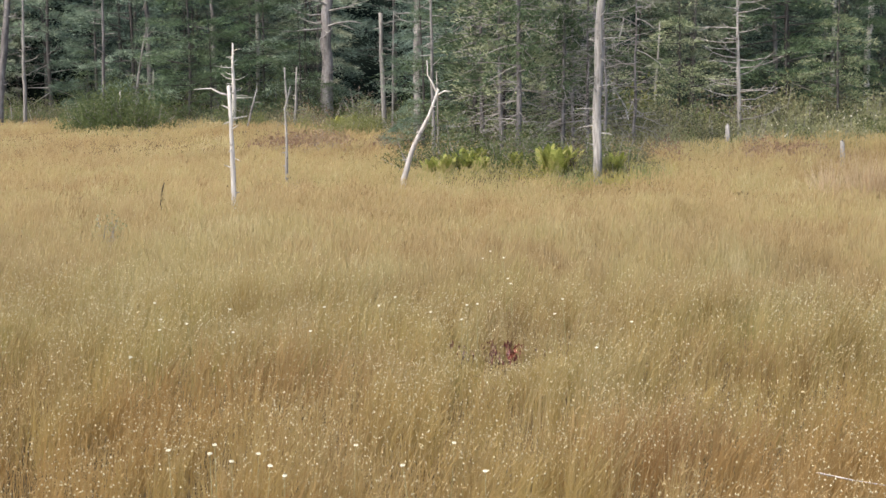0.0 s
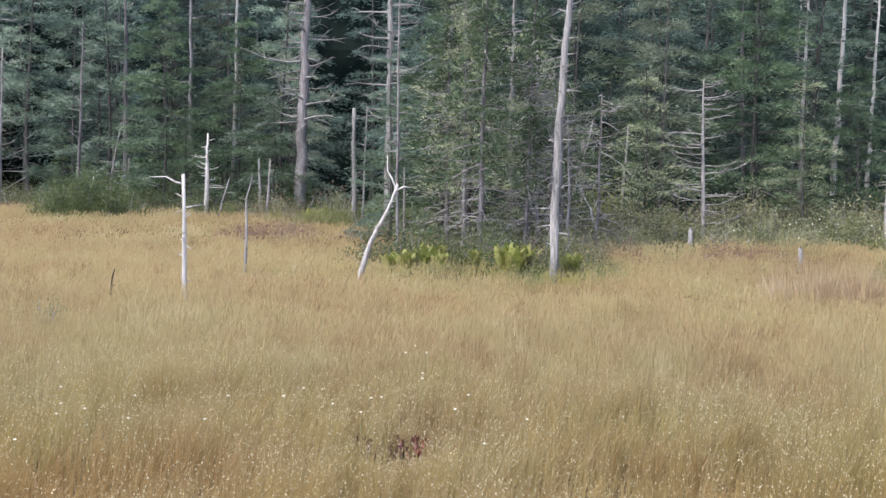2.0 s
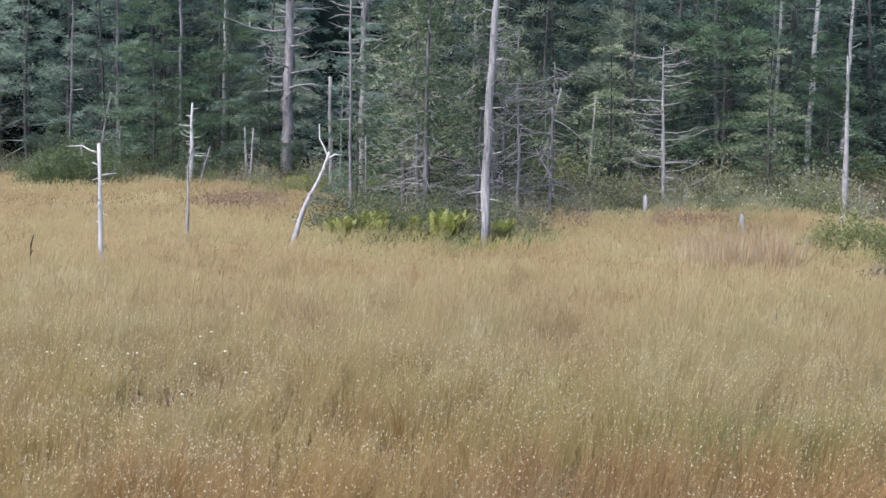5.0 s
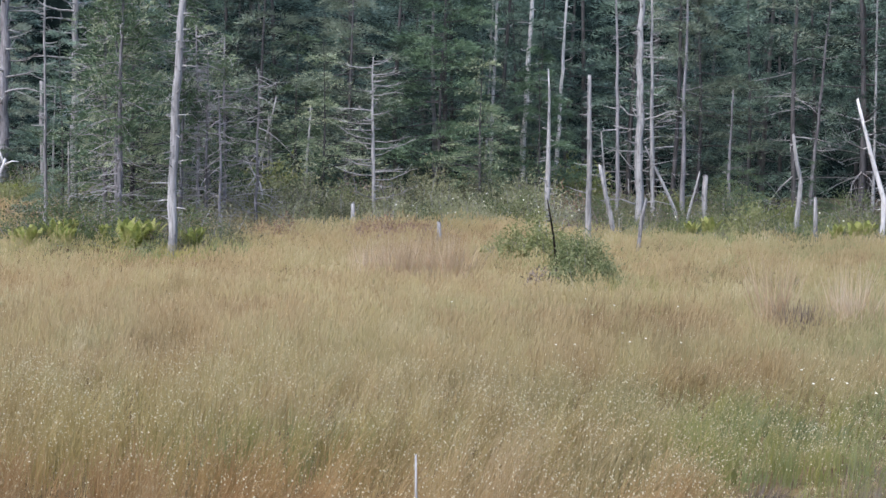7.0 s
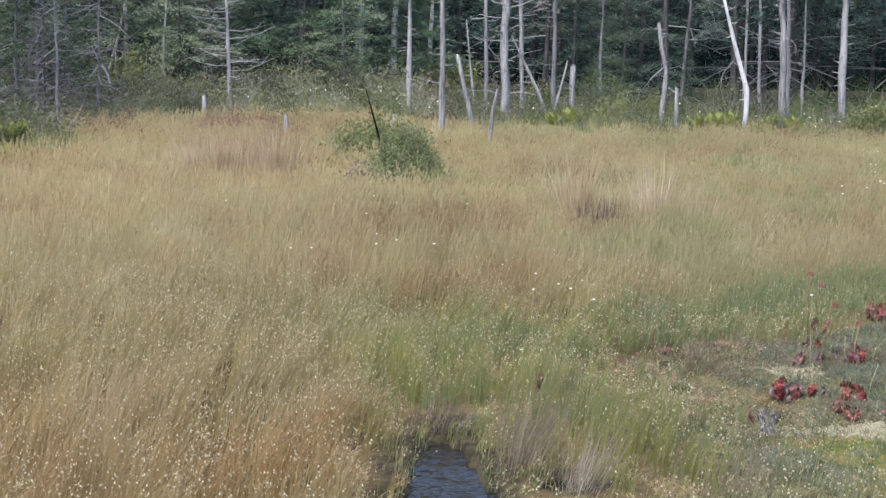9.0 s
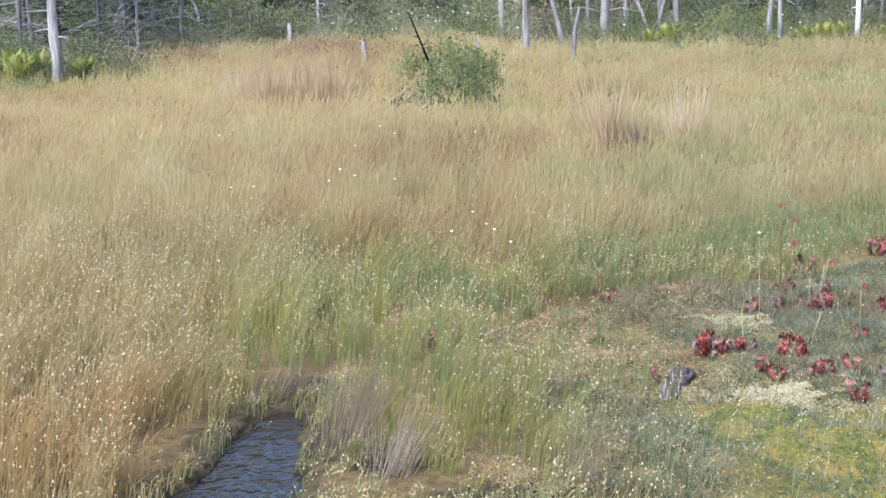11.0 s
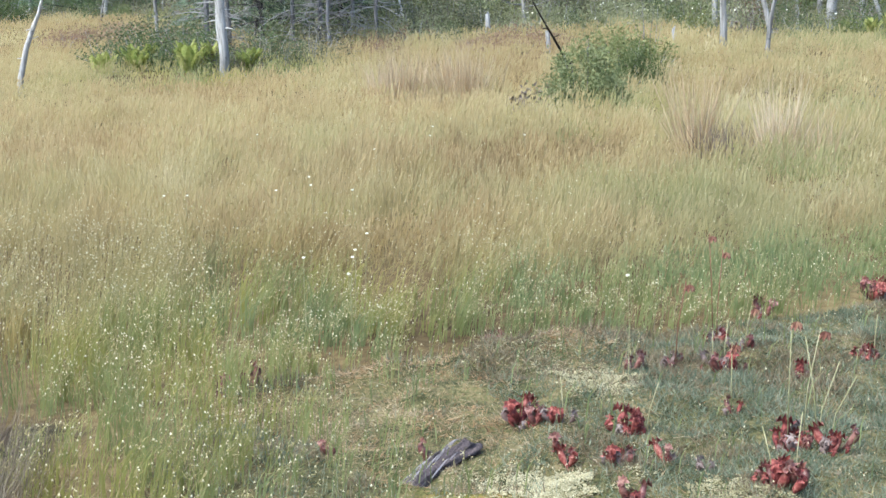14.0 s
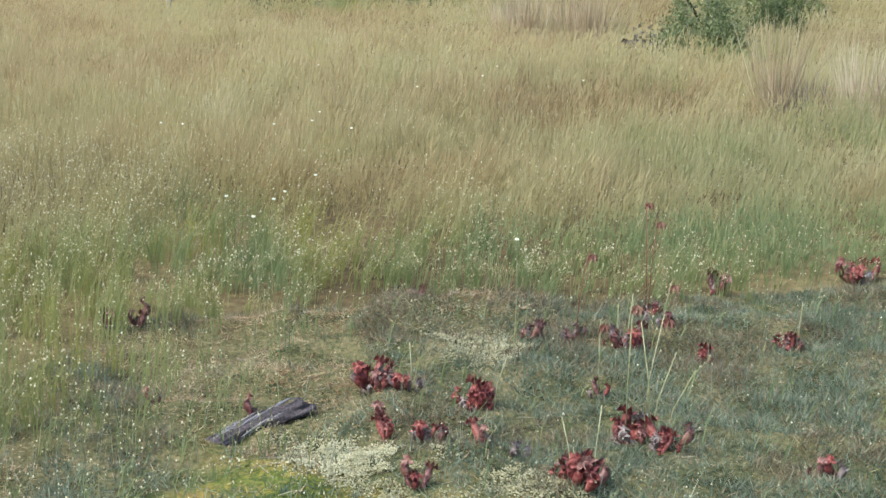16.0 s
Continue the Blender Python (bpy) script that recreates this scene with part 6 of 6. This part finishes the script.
    v, t, along = blades(base, way, H if segs == 2 else 0.20 * H, W, rnd, flat, 0.05, segs)
    per = 5 if segs == 2 else 3
    if segs == 2:
        vv = v.reshape(n, 5, 3)
        vv[:, 2:4, 0] -= (0.20 * H * lx)[:, None]
        vv[:, 4, 0] += 0.30 * H * lx
        vv[:, 4, 2] -= 0.22 * H * np.abs(lx)
        v = vv.reshape(-1, 3)
    else:
        along = np.repeat(up / (H + 1e-6), 3) + 0.3 * along
    r = np.clip((0.28 if segs == 2 else 0.40) + (0.44 if segs == 2 else 0.20) * hash2 + rnd.normal(0.0, 0.12 if segs == 2 else 0.05, n), 0, 1)
    green, red = sedge_greenness(x, y), sedge_redness(x, y)
    cov = np.stack([np.repeat(r, per), along, np.repeat(green, per), np.repeat(red, per)], 1)
    tips = v.reshape(n, per, 3)[:, -1]
    if sprays:
        # each stalk ends in a loose spray
        k = n * sprays
        at_ = np.repeat(tips, sprays, 0) - np.repeat(way, sprays, 0) * (rnd.uniform(0, 0.34, k) * np.repeat(H, sprays))[:, None]
        sway = rnd.normal(scale=0.45, size=(k, 3)) + np.array([0.22, 0, 0.8])
        sway /= np.linalg.norm(sway, axis=1, keepdims=True)
        sv, st, sa = blades(at_, sway, rnd.uniform(0.014, 0.036, k), width * rnd.uniform(0.7, 1.4, k), rnd, segs=1)
        scov = np.stack([np.repeat(np.clip(np.repeat(r, sprays) + np.where(rnd.random(k) < 0.4, -0.42, 0.24) + rnd.normal(0.0, 0.12, k), 0, 1), 3), np.ones(3 * k), np.repeat(np.repeat(green, sprays), 3), np.repeat(np.repeat(red, sprays), 3)], 1)
        t = np.concatenate([t, st + len(v)])
        v, cov = np.concatenate([v, sv]), np.concatenate([cov, scov])
    me = big_mesh(name, v, t, [SEDGE])
    at = me.color_attributes.new("sedge", "FLOAT_COLOR", "POINT")
    at.data.foreach_set("color", cov.astype(np.float32).ravel())
    tagged(new(name, me), label, "sedge", kind="stuff")
    if seeds:
        pick = rnd.random(n) < seeds * (0.35 + 0.9 * field(x, y, 0.6, 57)) * (0.75 + 0.25 * smooth(3.0, 5.0, x)) * (1 - 0.25 * smooth(5.5, 7.0, x))
        tip = tips[pick]
        k = len(tip)
        s = rnd.uniform(0.0022, 0.0056, (k, 1, 1)) * (0.85 + width * 75)
        oct_ = np.array([(1, 0, -0.6), (-0.5, 0.87, -0.6), (-0.5, -0.87, -0.6), (0, 0, 0.8)])
        V = tip[:, None] + oct_[None] * s
        T = np.array([(0, 1, 3), (1, 2, 3), (2, 0, 3), (0, 2, 1)])[None] + 4 * np.arange(k)[:, None, None]
        tagged(new("sedge_seed_heads", big_mesh("sedge_seed_heads", V.reshape(-1, 3), T.reshape(-1, 3), [SEED])), "pale straw seed heads on the sedge", "seed heads", kind="stuff")


def near_swath(y):
    return -0.4 - 0.56 * (y + 1.06), np.maximum(11.4 - 0.14 * (y - 2.8), 8.2 + 0.34 * (y - 0.2))


def far_swath(y):
    return 0.2 - 0.58 * (y + 1.06), 8.6 + 0.35 * y


sedge_zone("near_sedge", 3.0, 6.6, near_swath, 1600, 0.0039, 0.49, 2, 0.80, 2, 61, "tall tan and olive sedge swaying over the bog")
sedge_zone("near_sedge", 6.6, 10.4, near_swath, 1500, 0.0043, 0.47, 2, 0.75, 2, 62, "tall tan and olive sedge swaying over the bog", 1, None, (8.8, 10.4))
sedge_zone("middle_sedge", 8.6, 12.6, far_swath, 4000, 0.0065, 0.44, 1, 0.05, 0, 67, "tan sedge covering the middle of the bog", 1, (8.6, 10.2))
sedge_zone("middle_sedge", 12.6, 18.0, far_swath, 1900, 0.0095, 0.44, 1, 0.02, 0, 63, "tan sedge covering the middle of the bog")
sedge_zone("far_sedge", 18.0, 30.0, far_swath, 850, 0.013, 0.44, 1, 0.0, 0, 64, "golden sedge covering the far bog")
sedge_zone("far_sedge", 30.0, 46.0, far_swath, 300, 0.022, 0.40, 1, 0.0, 0, 65, "golden sedge along the wood's edge")


def all_round(y):
    return -22.0 + 0 * y, 26.0 + 0 * y


sedge_zone("outer_sedge", -9.0, 30.0, all_round, 45, 0.018, 0.40, 1, 0.0, 0, 66, "tan sedge all round the bog", 0)


def round_path(y):
    return -6.0 + 0 * y, 14.0 + 0 * y


sedge_zone("near_sedge", -4.0, 3.1, round_path, 260, 0.007, 0.40, 2, 0.0, 0, 68, "tan sedge round the way through the bog", 0)

# ---- white flowers in the sedge ----


def flowers():
    rnd = random.Random(8)
    ob = thing("white_flower", 0, 0, 0.0, "small cream-white flower on a thin stalk in the sedge", "flower", "white flowers in the sedge")
    v, f = tube([(0, 0, 0), (0.01, 0.0, 0.24), (0.0, 0.0, 0.46)], [0.002, 0.0018, 0.0012], 4, 0, 0, False)
    part("stalk", mesh_of("stalk", v, f, [STALK]), ob)
    vv, ff = [], []
    for k in range(6):
        a = math.pi / 3 * k
        c, w, s = Vector((0, 0, 0.46)), Vector((math.cos(a), math.sin(a), 0.25)), Vector((-math.sin(a), math.cos(a), 0))
        o = len(vv)
        vv += [c, c + w * 0.006 + s * 0.004, c + w * 0.010 + Vector((0, 0, 0.003)), c + w * 0.006 - s * 0.004, c + w * 0.006 + Vector((0, 0, 0.008)), c + Vector((0, 0, 0.010))]
        ff += [(o, o + 1, o + 4), (o + 1, o + 2, o + 4), (o + 2, o + 3, o + 4), (o + 3, o, o + 4), (o, o + 3, o + 2, o + 1), (o, o + 4, o + 5)]
    part("blossom", mesh_of("blossom", vv, ff, [PETAL]), ob)
    rows = [(-0.54, 7.15), (-0.48, 7.22), (-0.8, 10.04), (-0.46, 8.52), (-0.83, 9.67), (-0.64, 9.77), (-0.35, 8.07), (0.05, 7.48), (0.07, 6.97), (-0.71, 6.94), (-1.08, 7.57), (-1.37, 7.0),
            (-2.57, 7.08), (-2.22, 6.47), (-2.06, 7.04), (-2.12, 6.17), (-1.71, 6.15), (-0.46, 6.69), (0.33, 5.98), (-1.05, 7.1), (-1.24, 6.12), (0.51, 6.63)]
    rows += [(-0.88, 3.6), (-0.74, 3.58), (-0.64, 3.45), (-1.04, 3.63), (-0.38, 3.68), (-0.03, 3.82), (-0.53, 3.37), (0.16, 3.48), (-0.1, 3.49), (-0.91, 3.7), (-0.79, 3.5), (-1.99, 6.34), (-1.95, 5.31)]
    rows += [(5.79, 13.5), (5.82, 12.09), (6.02, 12.74), (5.88, 10.45), (6.06, 10.12), (5.92, 9.87), (5.42, 9.57), (6.98, 8.63), (6.94, 7.92), (10.79, 13.99), (10.55, 13.17)]
    rows += [(13.22, 19.79), (12.49, 18.08), (11.89, 16.32), (12.31, 17.35), (11.66, 15.39), (11.87, 15.59), (11.52, 14.17), (11.32, 14.39), (11.04, 13.85), (10.51, 11.54)]
    rows += [(6.76, 13.17), (8.56, 7.6), (7.08, 8.19), (7.14, 7.99), (7.26, 7.7), (6.39, 10.09), (4.4, 12.9), (5.31, 9.51)]
    for k, (x, y) in enumerate(rows):
        m = Matrix.LocRotScale((x, y, float(ground(x, y))), Euler((rnd.uniform(-0.08, 0.08), rnd.uniform(-0.08, 0.08), rnd.uniform(0, 6.28))), (1.25,) * 3 if x > 10 else (1.0,) * 3)
        if k == 0:
            ob.matrix_basis = m
        else:
            copy_thing(ob, m)


flowers()


def asters():
    """The pale flowering herbs in front of the dark pines."""
    rnd = np.random.default_rng(77)
    n = 90
    x = np.concatenate([rnd.normal(4.8, 1.2, n // 2), rnd.uniform(7.5, 17.5, n // 3), rnd.uniform(-24, -16, n - n // 2 - n // 3)])
    y = wood_edge(x) + rnd.uniform(-2.2, 1.0, n)
    z = ground(x, y) + rnd.uniform(0.35, 0.85, n)
    bv, bt = ico(1.0)
    s = rnd.uniform(0.008, 0.02, (n, 1, 1))
    V = bv[None] * s + np.stack([x, y, z], 1)[:, None]
    T = bt[None] + len(bv) * np.arange(n)[:, None, None]
    tagged(new("aster_blossoms", big_mesh("aster_blossoms", V.reshape(-1, 3), T.reshape(-1, 3), [PETAL])), "tiny pale aster blossoms at the wood's edge", "flowers", kind="stuff")
    base = np.stack([x, y, ground(x, y)], 1)
    v, t, _ = blades(base, np.tile([0.0, 0, 1.0], (n, 1)), z - base[:, 2], 0.008, rnd, segs=1)
    tagged(new("aster_stalks", big_mesh("aster_stalks", v, t, [LEAVES])), "thin green aster stalks at the wood's edge", "flowers", kind="stuff")


asters()
